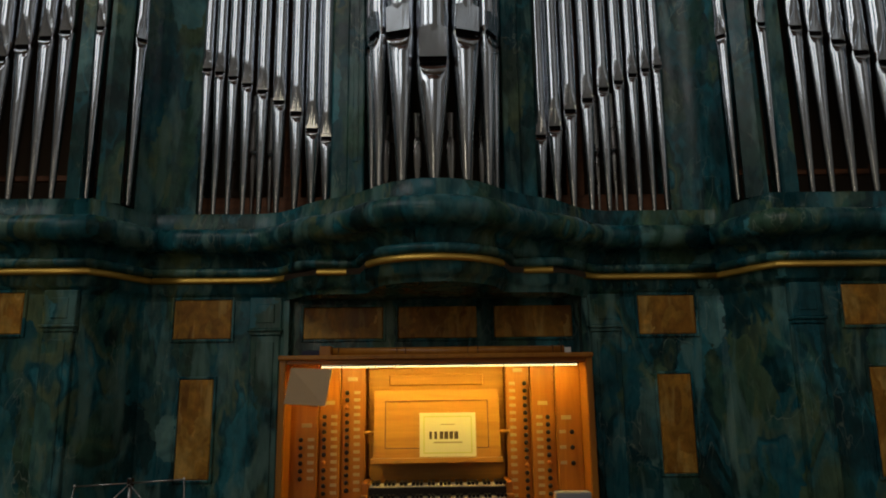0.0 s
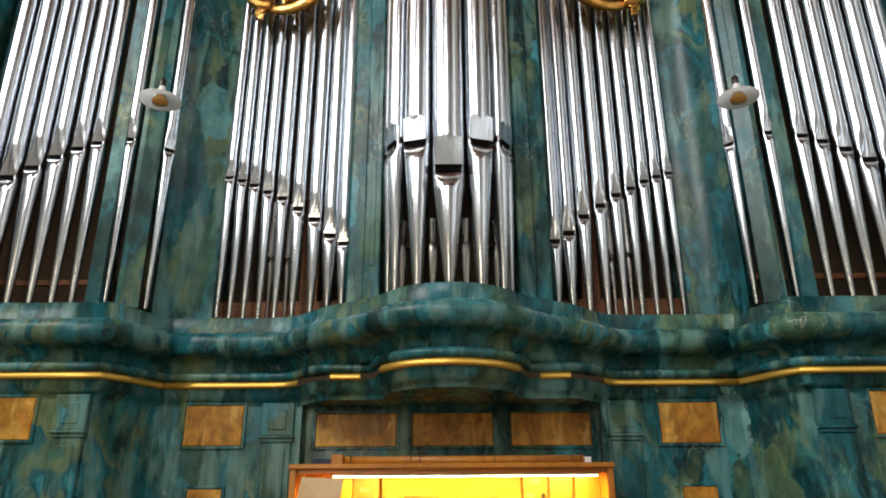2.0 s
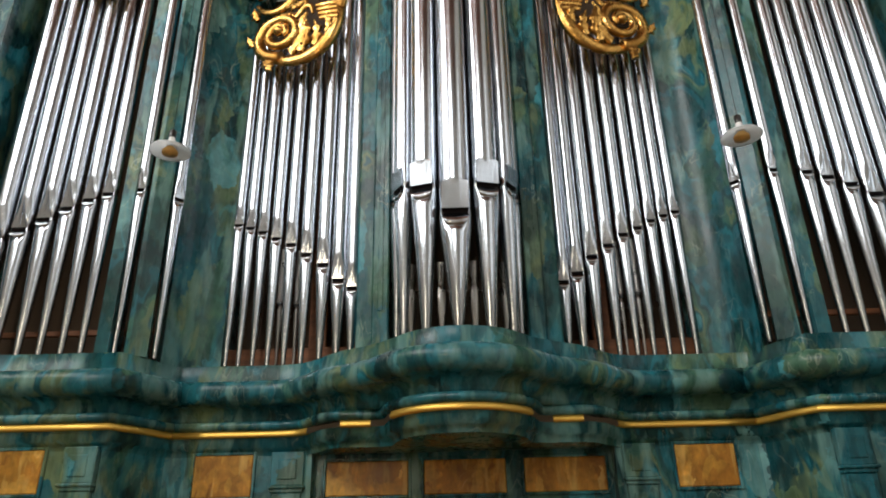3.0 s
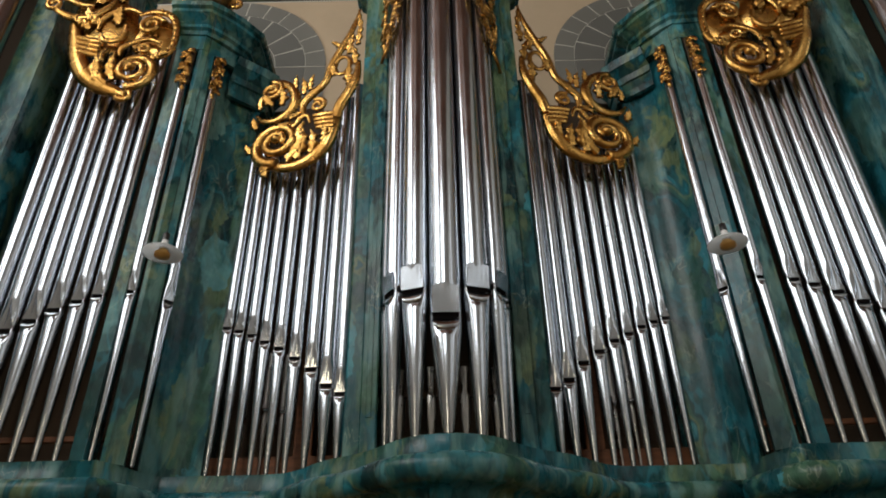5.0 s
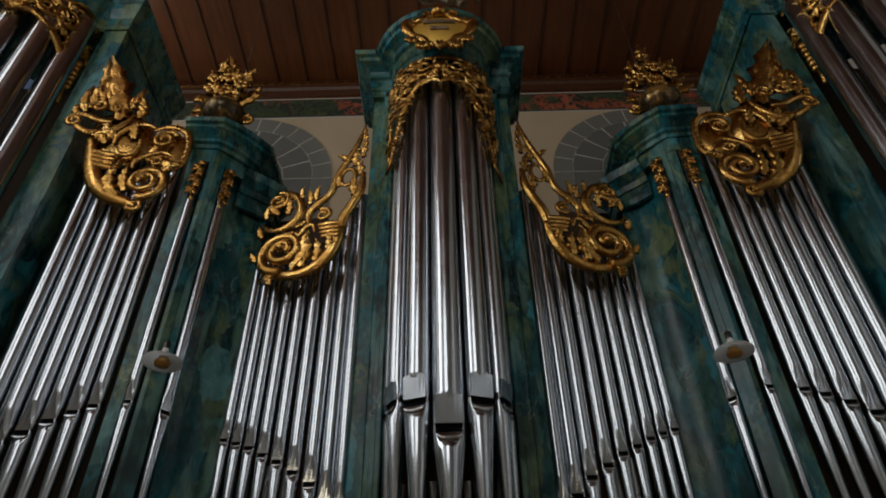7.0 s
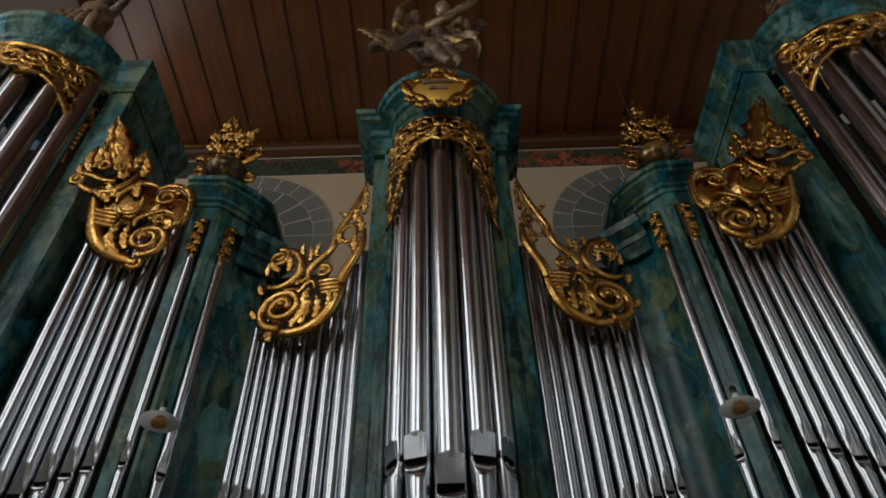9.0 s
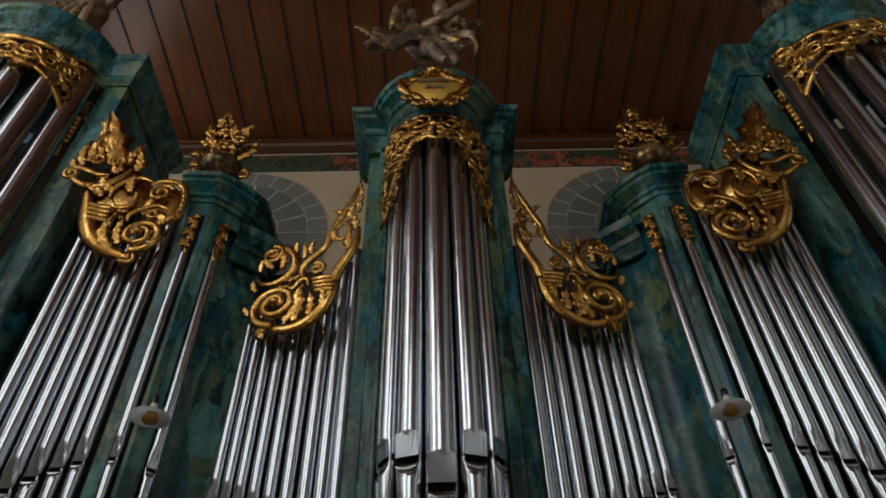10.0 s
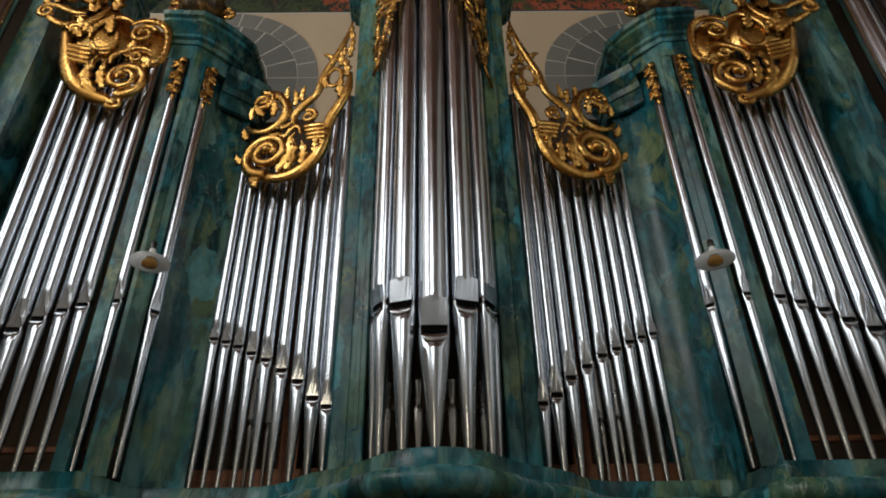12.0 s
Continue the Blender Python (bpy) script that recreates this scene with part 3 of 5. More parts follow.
# ---- painted frieze and arches on the wall behind ----
def frieze_paint():
    m, N, L, b = mat("painted_frieze", 0.8)
    p = place(N, L, (1, 1, 1))
    a = noise_tex(N, L, p, 1.5, 2, 0.5, 0.5)
    c = noise_tex(N, L, p, 5.5, 3, 0.55, 1.6)
    ground = mix(N, L, 0.4, (0.035, 0.035, 0.028), ramp(N, L, c.outputs[0], [(0.4, (0.02, 0.03, 0.02)), (0.7, (0.10, 0.10, 0.06))]))
    leaves = ramp(N, L, a.outputs[0], [(0.38, (0.05, 0.075, 0.03)), (0.47, (0.06, 0.09, 0.035)), (0.53, (0.36, 0.075, 0.035)), (0.62, (0.42, 0.12, 0.06))])
    mask = ramp(N, L, c.outputs[0], [(0.46, (0, 0, 0)), (0.52, (1, 1, 1))])
    L.new(mix(N, L, mask, ground, leaves), b.inputs["Base Color"])
    return m


FRIEZE = frieze_paint()
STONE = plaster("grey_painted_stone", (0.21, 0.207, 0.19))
# the inner ring lies flat; its darker grey paints the recess's shade
STONE_SHADED = plaster("grey_painted_stone_shaded", (0.155, 0.155, 0.145))
LINE_W = mat("white_line_paint", 0.8, 0, (0.6, 0.58, 0.52))[0]
LINE_K = mat("dark_line_paint", 0.8, 0, (0.04, 0.04, 0.045))[0]
SHEET = lambda x0, x1, d0, d1, z0, z1: Shape().box(x0, x1, NORTH - d1, NORTH - d0, z0, z1)
part("painted_frieze", SHEET(-SIDE, SIDE, 0.0, 0.006, 12.22, 12.70), FRIEZE, None, "")
tagged(bpy.data.objects["painted_frieze"], "dark painted frieze with red and green leaves on the wall", "frieze", kind="structure")
for nm, z0, z1, m_ in (("trim_line", 12.165, 12.19, LINE_W), ("trim_line", 12.19, 12.222, LINE_K), ("trim_line", 12.70, 12.735, LINE_K), ("trim_line", 12.735, 12.75, LINE_W)):
    solo(nm, SHEET(-SIDE, SIDE, 0.0, 0.008, z0, z1), m_, "painted border line of the frieze", "trim", kind="structure")
for s in (-1, 1):
    cx, cz, R = s * 3.64, 10.47, 1.69
    ring = thing("stone_arch", (cx, NORTH, cz), "grey stone arch with white joints in the wall", "arch", "wall arches", "structure")
    for r0, r1, d, n, m_, nm in ((R - 0.34, R, 0.018, 13, STONE, "voussoir"), (R - 0.86, R - 0.35, 0.016, 9, STONE_SHADED, "soffit_stone")):
        for k in range(n):
            a0, a1 = math.pi * (k + 0.035) / n, math.pi * (k + 0.965) / n
            sh, m = Shape(), 5
            rows = []
            for i in range(m):
                a = a0 + (a1 - a0) * i / (m - 1)
                c_, s_ = math.cos(a), math.sin(a)
                rows.append([(cx + r * c_, NORTH - dd, cz + r * s_) for r, dd in ((r0, 0), (r0, d), (r1, d), (r1, 0))])
            sh.grid(rows, False)
            sh.add([p for row in (rows[0], rows[-1]) for p in row], [(0, 1, 2, 3), (7, 6, 5, 4)])
            part(nm, sh, m_, ring)
        # the jambs under the springing
        for q in (-1, 1):
            for k in range(4):
                z1 = cz - 0.012 - 0.5 * k
                part("jamb_stone", Shape().box(cx + q * r0, cx + q * r1, NORTH - d, NORTH - 0.001, z1 - 0.485, z1), m_, ring)
    joint = Shape().box(cx - R + 0.005, cx + R - 0.005, NORTH - 0.005, NORTH - 0.001, cz - 2.0, cz)
    m = 40
    joint.grid([[(cx + r * math.cos(math.pi * i / m), NORTH - 0.012, cz + r * math.sin(math.pi * i / m)) for r in (R - 0.87, R - 0.005)] for i in range(m + 1)], False)
    part("mortar", joint, LINE_W, ring, "white painted joints")
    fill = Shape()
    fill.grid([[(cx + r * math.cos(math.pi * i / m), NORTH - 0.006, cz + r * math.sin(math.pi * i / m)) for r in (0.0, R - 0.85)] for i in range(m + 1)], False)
    part("arch_filling", fill, STONE_SHADED, ring)


# ---- gilded carvings ----
class Carver:
    """Draws relief on a sheet given by at(u, w, h): across, up, and out of the sheet."""

    def __init__(self, root, at, seed):
        self.root, self.at, self.rng = root, at, random.Random(seed)

    def up(self, u, w):
        return (Vector(self.at(u, w, 1.0)) - Vector(self.at(u, w, 0.0))).normalized()

    def stroke(self, pts, widths, h=0.03, name="band", flat=0.55, smooth=6, segs=8):
        line = spline([(*p, 1.12 * q) for p, q in zip(pts, widths)], smooth)
        mid = line[len(line) // 2]
        sh = Shape().tube([self.at(a, b, h) for a, b, _ in line], [max(q, 0.004) for *_, q in line], segs, flat, self.up(mid[0], mid[1]))
        return part(name, sh, GOLD, self.root)

    def scroll(self, u, w, r, start, turns=1.6, way=1, width=None, h=0.035, knob=True):
        width = 1.22 * (width or r * 0.26)
        n = int(26 * turns)
        pts, ws = [], []
        for i in range(n + 1):
            t = i / n
            a = radians(start) + way * 2 * math.pi * turns * t
            rr = r * (1 - 0.80 * t ** 0.85)
            pts.append(self.at(u + rr * math.cos(a), w + rr * math.sin(a), h + 0.04 * t * r / 0.2))
            ws.append(width * (1 - 0.55 * t))
        sc = part("scroll", Shape().tube(pts, ws, 8, 0.75, self.up(u, w)), GOLD, self.root)
        if knob:
            c = self.at(u, w, h + 0.055 * r / 0.2)
            part("knob", Shape().ball(c, r * 0.2, r * 0.2, r * 0.2, 6), GOLD, sc)
        return sc

    def leaf(self, u, w, ang, length, width, h=0.03, bend=0.0, lobes=3):
        n, rows = 14, []
        length, width = 1.22 * length, 2.1 * width
        a = radians(ang)
        x, y = u, w
        up = self.up(u, w)
        for i in range(n + 1):
            t = i / n
            x += math.cos(a) * length / n
            y += math.sin(a) * length / n
            a += radians(bend) / n
            hw = width * (math.sin(math.pi * min(1, 0.12 + 0.88 * t) ** 0.8) ** 0.8 if t < 1 else 0) * (0.74 + 0.26 * math.cos(2 * math.pi * lobes * t)) + 0.002
            lift = h + 0.035 * t * t + 0.012 * math.sin(math.pi * t)
            px, py = -math.sin(a), math.cos(a)
            rows.append([self.at(x + px * hw, y + py * hw, lift - 0.004), self.at(x + px * hw * 0.4, y + py * hw * 0.4, lift + 0.35 * width), self.at(x, y, lift + 0.14 * width),
                         self.at(x - px * hw * 0.4, y - py * hw * 0.4, lift + 0.35 * width), self.at(x - px * hw, y - py * hw, lift - 0.004), self.at(x, y, lift - 0.02)])
        sh = Shape().grid(rows, True, True)
        return part("leaf", sh, GOLD, self.root)


def wing_carving(s):
    root = thing("gilded_carving", (s * 1.3, 4.95, 5.45), "gilded pierced acanthus carving over the pipes of a wing", "carving", "wing carvings")
    at = lambda u, w, h: (s * u, 4.78 + 0.30 * (u - 0.8) - h, w)
    c = Carver(root, at, 5)
    # broad smooth rim over the pipe tops, rising to the tower
    c.stroke([(1.60, 5.55), (1.48, 5.50), (1.36, 5.475), (1.24, 5.49), (1.13, 5.55), (1.05, 5.65), (1.00, 5.79), (0.975, 5.93)], [0.03, 0.05, 0.055, 0.06, 0.062, 0.06, 0.055, 0.045], 0.02, "rim")
    c.stroke([(0.975, 5.93), (0.94, 6.08), (0.87, 6.22), (0.80, 6.40), (0.785, 6.62)], [0.045, 0.05, 0.048, 0.04, 0.02], 0.03, "rim")
    c.stroke([(1.30, 6.06), (1.31, 6.22), (1.22, 6.33), (1.11, 6.44), (1.05, 6.68), (0.95, 6.90), (0.86, 7.13), (0.80, 7.38)], [0.02, 0.038, 0.042, 0.036, 0.036, 0.034, 0.026, 0.008], 0.03)
    # the great volute with its arm, and the small one above
    c.scroll(1.53, 5.78, 0.245, -95, 1.9, 1, 0.052, 0.03)
    c.stroke([(1.70, 6.61), (1.57, 6.58), (1.46, 6.48), (1.40, 6.32), (1.44, 6.17), (1.57, 6.09), (1.72, 6.12), (1.80, 6.22)], [0.03, 0.04, 0.046, 0.05, 0.046, 0.04, 0.03, 0.012], 0.03)
    c.scroll(1.66, 6.48, 0.125, 80, 1.7, 1, 0.032, 0.04)
    c.scroll(1.16, 6.14, 0.085, 60, 1.5, 1, 0.024, 0.04)
    c.scroll(1.64, 5.50, 0.05, 90, 1.2, 1, 0.022)
    c.stroke([(1.55, 5.97), (1.45, 5.99), (1.38, 5.94), (1.32, 6.02), (1.25, 6.03), (1.22, 5.93)], [0.012, 0.024, 0.02, 0.026, 0.022, 0.012], 0.05)
    for k in range(4):
        w = 6.00 - 0.052 * k
        c.stroke([(1.20 - 0.015 * k, w + 0.01), (1.08 - 0.01 * k, w), (0.985 - 0.003 * k, w - 0.015)], [0.022, 0.028, 0.022], 0.05, "clasp_rib")
    ring = [(0.945 + 0.075 * math.cos(a), 6.60 + 0.115 * math.sin(a)) for a in [2 * math.pi * k / 12 for k in range(13)]]
    c.stroke(ring, [0.022] * 13, 0.04, "ring")
    # acanthus leaves inside the rim, then sprigs at the edges and up the tower
    for u, w, a, ln, wd, bd in ((1.44, 5.54, 150, 0.30, 0.042, -75), (1.34, 5.52, 120, 0.27, 0.040, -40), (1.20, 5.56, 115, 0.20, 0.034, -50), (1.09, 5.68, 120, 0.14, 0.026, -60),
                                (1.30, 5.74, 60, 0.16, 0.030, 80), (1.36, 5.98, 330, 0.14, 0.028, 60), (1.55, 6.26, 120, 0.15, 0.030, -70), (1.62, 6.30, 20, 0.14, 0.028, 60), (1.48, 6.10, 220, 0.14, 0.026, -60), (1.62, 5.55, 280, 0.15, 0.036, -50), (1.76, 5.72, 20, 0.10, 0.024, 60), (1.76, 6.02, 40, 0.10, 0.026, 60)):
        c.leaf(u, w, a, ln, wd, 0.04, bd)
    for u, w, a, ln, wd, bd in ((1.76, 6.28, 70, 0.11, 0.026, 60), (1.33, 6.34, 110, 0.15, 0.022, -50), (1.25, 6.38, 70, 0.13, 0.020, 60), (1.40, 6.46, 60, 0.10, 0.020, 60), (0.86, 6.32, 75, 0.20, 0.028, 30),
                                (1.02, 6.50, 60, 0.10, 0.022, 60), (0.82, 6.58, 95, 0.20, 0.024, -30), (0.88, 6.74, 80, 0.18, 0.026, 40), (0.98, 6.86, 70, 0.10, 0.018, -60), (0.80, 6.84, 88, 0.22, 0.022, 20), (0.79, 7.05, 90, 0.22, 0.016, -10)):
        c.leaf(u, w, a, ln, wd, 0.03, bd)


def outer_carving(s):
    root = thing("gilded_carving", (s * 3.0, 4.5, 5.9), "large gilded shell and scroll carving above the side pipes", "carving", "side field carvings")
    lean = lambda u: 1 - 0.040 * (u - 2.55)      # the carving stands obliquely, its outer side over the tower's edge
    at = lambda u, w, h: (s * u * lean(u), 4.60 * lean(u) - h, EYE + (w - EYE) * lean(u))
    c = Carver(root, at, 9)
    # smooth cup with a curled tip, the volute in it, the clasp above
    c.stroke([(3.58, 7.06), (3.50, 6.80), (3.42, 6.56), (3.30, 6.35), (3.13, 6.19), (2.96, 6.11), (2.87, 6.04)], [0.04, 0.062, 0.075, 0.082, 0.075, 0.055, 0.03], 0.02, "rim")
    c.scroll(2.86, 6.06, 0.075, -20, 1.2, -1, 0.026)
    c.scroll(2.83, 6.34, 0.21, -75, 1.9, -1, 0.042, 0.05)
    for k in range(4):
        u, w = 3.46 - 0.014 * k, 6.82 - 0.062 * k
        c.stroke([(u + 0.02, w), (u - 0.11, w - 0.045), (u - 0.23 + 0.01 * k, w - 0.07)], [0.026, 0.034, 0.024], 0.05, "clasp_rib")
    # beaded shell edge with two small volutes
    edge = [(2.94, 7.12), (2.82, 7.17), (2.66, 7.13), (2.565, 7.01), (2.53, 6.79), (2.555, 6.60), (2.68, 6.52), (2.84, 6.56)]
    c.stroke(edge, [0.02, 0.032, 0.036, 0.036, 0.036, 0.034, 0.03, 0.016], 0.04, "beaded_edge")
    for a, b in spline(edge, 3)[5:-4]:
        part("bead", Shape().ball(at(a, b, 0.075), 0.014, 0.014, 0.014, 5), GOLD, root)
    c.scroll(2.79, 6.96, 0.13, 160, 1.6, -1, 0.028, 0.045)
    c.scroll(2.80, 6.63, 0.075, 0, 1.4, 1, 0.022, 0.05)
    c.stroke([(2.66, 6.72), (2.78, 6.78), (2.92, 6.74), (3.02, 6.66), (3.02, 6.56)], [0.012, 0.028, 0.03, 0.024, 0.012], 0.04)
    # middle body, upper collar with a volute at its end, paired bosses
    c.stroke([(2.92, 7.14), (3.05, 7.21), (3.18, 7.18), (3.29, 7.06), (3.30, 6.92)], [0.02, 0.034, 0.038, 0.03, 0.016], 0.05)
    c.stroke([(3.04, 6.98), (3.02, 6.86), (3.08, 6.75), (3.20, 6.76), (3.26, 6.86)], [0.016, 0.03, 0.032, 0.028, 0.014], 0.06)
    c.stroke([(3.78, 7.22), (3.72, 7.17), (3.58, 7.09), (3.40, 7.11), (3.27, 7.23), (3.20, 7.36)], [0.026, 0.034, 0.04, 0.04, 0.034, 0.016], 0.06, "collar")
    c.stroke([(3.84, 7.43), (3.70, 7.38), (3.56, 7.30), (3.42, 7.28)], [0.024, 0.034, 0.034, 0.016], 0.05, "collar")
    c.scroll(3.83, 7.33, 0.095, 90, 1.4, -1, 0.028)
    c.scroll(3.41, 7.48, 0.10, 200, 1.4, -1, 0.030, 0.06)
    c.scroll(3.61, 7.51, 0.10, -20, 1.4, 1, 0.030, 0.06)
    for u, w, a, ln, wd, bd in ((3.02, 6.16, 25, 0.42, 0.045, 110), (2.99, 6.22, 55, 0.28, 0.034, 60), (2.72, 6.52, 150, 0.14, 0.030, 50), (3.10, 6.98, 60, 0.20, 0.040, 60), (3.26, 7.0, 20, 0.22, 0.045, 50), (3.38, 6.92, 60, 0.20, 0.04, -50),
                                (3.16, 7.30, 110, 0.26, 0.042, -50), (3.30, 7.40, 95, 0.30, 0.04, 30)):
        c.leaf(u, w, a, ln, wd, 0.04, bd, 4)
    # the flames of the crest
    for u, w, a, ln, wd, bd in ((3.32, 7.22, 76, 0.98, 0.085, -10), (3.52, 7.55, 82, 0.56, 0.04, -30), (3.60, 7.55, 74, 0.68, 0.036, 10), (3.68, 7.52, 66, 0.44, 0.04, 60), (3.74, 7.46, 50, 0.34, 0.036, 70), (3.48, 7.52, 100, 0.36, 0.036, -40), (3.80, 7.40, 30, 0.16, 0.026, 80)):
        c.leaf(u, w, a, ln, wd, 0.02, bd, 4)
    # low domed ground behind the scrolls
    rows = []
    for i in range(6):
        f = 1 - i / 5
        rows.append([at(3.30 + f * (0.34 * math.cos(a) * (1 + 0.08 * math.cos(7 * a)) + 0.14 * math.sin(a)), 7.12 + f * 0.42 * math.sin(a), -0.04 + 0.07 * math.sqrt(1 - f * f)) for a in [2 * math.pi * k / 42 for k in range(42)]])
    part("shell", Shape().grid(rows, True, True), GOLD, root)
    rows = []
    for i in range(5):
        f = 1 - i / 4
        rows.append([at(2.77 + f * 0.22 * math.cos(a), 6.88 + f * 0.26 * math.sin(a), -0.04 + 0.03 * math.sqrt(1 - f * f)) for a in [2 * math.pi * k / 30 for k in range(30)]])
    part("shell_ground", Shape().grid(rows, True, True), GOLD, root)


def tower_frieze():
    root = thing("gilded_carving", (0, 4.3, 6.6), "gilded pierced carving veiling the tops of the middle pipes", "carving")
    R = 0.51
    at = lambda u, w, h: ((R + h) * math.sin(u), 4.72 - (R + h) * math.cos(u), w)
    c = Carver(root, at, 3)
    n = 13
    c.stroke([(radians(-84 + 168 * k / n), 7.79) for k in range(n + 1)], [0.028] * (n + 1), 0.0, "top_band")
    for q in (-1, 1):
        low = [(0.0, 7.33), (0.30, 7.36), (0.50, 7.28), (0.66, 7.14), (0.80, 6.98), (0.92, 6.82), (1.03, 6.66), (1.16, 6.52)]
        # leaves curl over the lower edge one after another
        rim = spline(low, 3)
        for k, ((u, w), (u2, w2)) in enumerate(zip(rim[:-1], rim[1:])):
            a = math.atan2(w2 - w, (u2 - u) * R)
            pts = [(q * (u + d * math.cos(a + b) / R), w + d * math.sin(a + b)) for d, b in ((0.0, 0.7), (0.06, 0.5), (0.11, 0.15), (0.15, -0.25 - 0.2 * (k % 2)))]
            c.stroke(pts, [0.012, 0.026, 0.024, 0.008], 0.02, "rim_leaf")
        for u, w, r, st, wy in ((0.34, 7.58, 0.13, 180, 1), (0.78, 7.55, 0.12, 60, -1), (1.10, 7.42, 0.10, 200, 1), (1.28, 7.62, 0.08, 0, 1), (0.57, 7.70, 0.06, 100, 1), (1.0, 7.68, 0.07, 220, -1), (1.28, 7.25, 0.07, 90, -1), (1.36, 7.0, 0.05, 0, 1), (0.56, 7.46, 0.07, 300, 1), (0.14, 7.44, 0.06, 90, -1)):
            # spirals are round in metres, so squeeze the angle
            m = 30
            pts = [at(q * (u + r * (1 - 0.8 * i / m) / R * math.cos(radians(st) + wy * 10 * i / m)), w + r * (1 - 0.8 * i / m) * math.sin(radians(st) + wy * 10 * i / m), 0.02 + 0.03 * i / m) for i in range(m + 1)]
            part("scroll", Shape().tube(pts, [0.029 * (1 - 0.45 * i / m) for i in range(m + 1)], 7, 0.9, c.up(q * u, w)), GOLD, root)
        for k in range(40):
            u = c.rng.uniform(0.45, 1.40)
            lo = 7.38 - 1.12 * (u - 0.42)
            w = c.rng.uniform(lo, 7.74)
            a = c.rng.uniform(0, 360)
            ln = c.rng.uniform(0.13, 0.22)
            rows, up = [], c.up(q * u, w)
            m = 9
            for i in range(m + 1):
                t = i / m
                aa = radians(a + 80 * t)
                uu, ww = u + ln * t * math.cos(aa) / R, w + ln * t * math.sin(aa)
                hw = 0.040 * math.sin(math.pi * min(1, 0.1 + 0.9 * t)) * (0.75 + 0.25 * math.cos(18 * t)) + 0.002
                du, dw = -math.sin(aa) * hw / R, math.cos(aa) * hw
                h = 0.02 + 0.035 * t
                rows.append([at(q * (uu + du), ww + dw, h), at(q * uu, ww, h + 0.016), at(q * (uu - du), ww - dw, h), at(q * uu, ww, h - 0.014)])
            part("leaf", Shape().grid(rows, True, True), GOLD, root)
        for k in range(5):
            part("drop", Shape().ball(at(q * (1.40 + 0.01 * k), 6.88 - 0.06 * k, 0.02), 0.032 - 0.003 * k, 0.03, 0.042, 6), GOLD, root)
    part("rosette", Shape().ball(at(0, 7.60, 0.03), 0.07, 0.035, 0.075, 8), GOLD, root)
    for k in range(6):
        a = 2 * math.pi * k / 6
        part("petal", Shape().ball(at(0.17 * math.cos(a), 7.60 + 0.085 * math.sin(a), 0.02), 0.035, 0.025, 0.035, 5), GOLD, root)
    # the same kind of veil on the outer towers
    for s in (-1, 1):
        r2 = thing("gilded_carving", (s * 4.8, 3.7, 7.4), "gilded pierced carving veiling the tops of the outer pipes", "carving", "outer tower carvings")
        at2 = lambda u, w, h: (s * (4.80 - (0.82 + h) * math.cos(u)), 4.47 - (0.75 + h) * math.sin(u), w + 0.2)
        c2 = Carver(r2, at2, 4)
        c2.stroke([(radians(4 + 172 * k / 14), 8.55) for k in range(15)], [0.05] * 15, 0.0, "top_band")
        c2.stroke([(0.10, 7.2), (0.20, 7.5), (0.38, 7.75), (0.62, 7.95), (0.9, 8.08), (1.3, 8.12)], [0.02, 0.04, 0.05, 0.05, 0.04, 0.03], 0.02)
        for k in range(7):
            u, w, r, way = 0.28 + 0.27 * k, 8.24 + 0.06 * (k % 2), 0.15, 1 - 2 * (k % 2)
            if k == 0:
                u, w, r = 0.20, 8.05, 0.13
            turn = [10.5 * i / 30 for i in range(31)]
            pts = [at2(u + r * (1 - 0.8 * i / 30) / 0.8 * math.cos(way * a), w + r * (1 - 0.8 * i / 30) * math.sin(way * a), 0.03 + 0.001 * i) for i, a in enumerate(turn)]
            part("scroll", Shape().tube(pts, [0.036 * (1 - 0.5 * i / 30) for i in range(31)], 7, 0.8, c2.up(u, w)), GOLD, r2)
        for k in range(6):
            part("drop", Shape().ball(at2(0.12 - 0.006 * k, 7.86 - 0.075 * k, 0.03), 0.05 - 0.004 * k, 0.045, 0.06, 6), GOLD, r2)
        for k in range(34):
            u = c2.rng.uniform(0.06, 2.2)
            lo = 8.1 - 0.9 * max(0, 0.75 - u) ** 1.4
            w = c2.rng.uniform(lo, 8.45)
            m, a, ln = 9, c2.rng.uniform(0, 360), c2.rng.uniform(0.2, 0.34)
            rows = []
            for i in range(m + 1):
                t = i / m
                aa = radians(a + 110 * t)
                uu, ww = u + ln * t * math.cos(aa) / 0.8, w + ln * t * math.sin(aa)
                hw = 0.05 * math.sin(math.pi * min(1, 0.1 + 0.9 * t)) * (0.75 + 0.25 * math.cos(18 * t)) + 0.002
                du, dw = -math.sin(aa) * hw / 0.8, math.cos(aa) * hw
                rows.append([at2(uu + du, ww + dw, 0.02), at2(uu, ww, 0.05 + 0.04 * t), at2(uu - du, ww - dw, 0.02), at2(uu, ww, 0.0)])
            part("leaf", Shape().grid(rows, True, True), GOLD, r2)


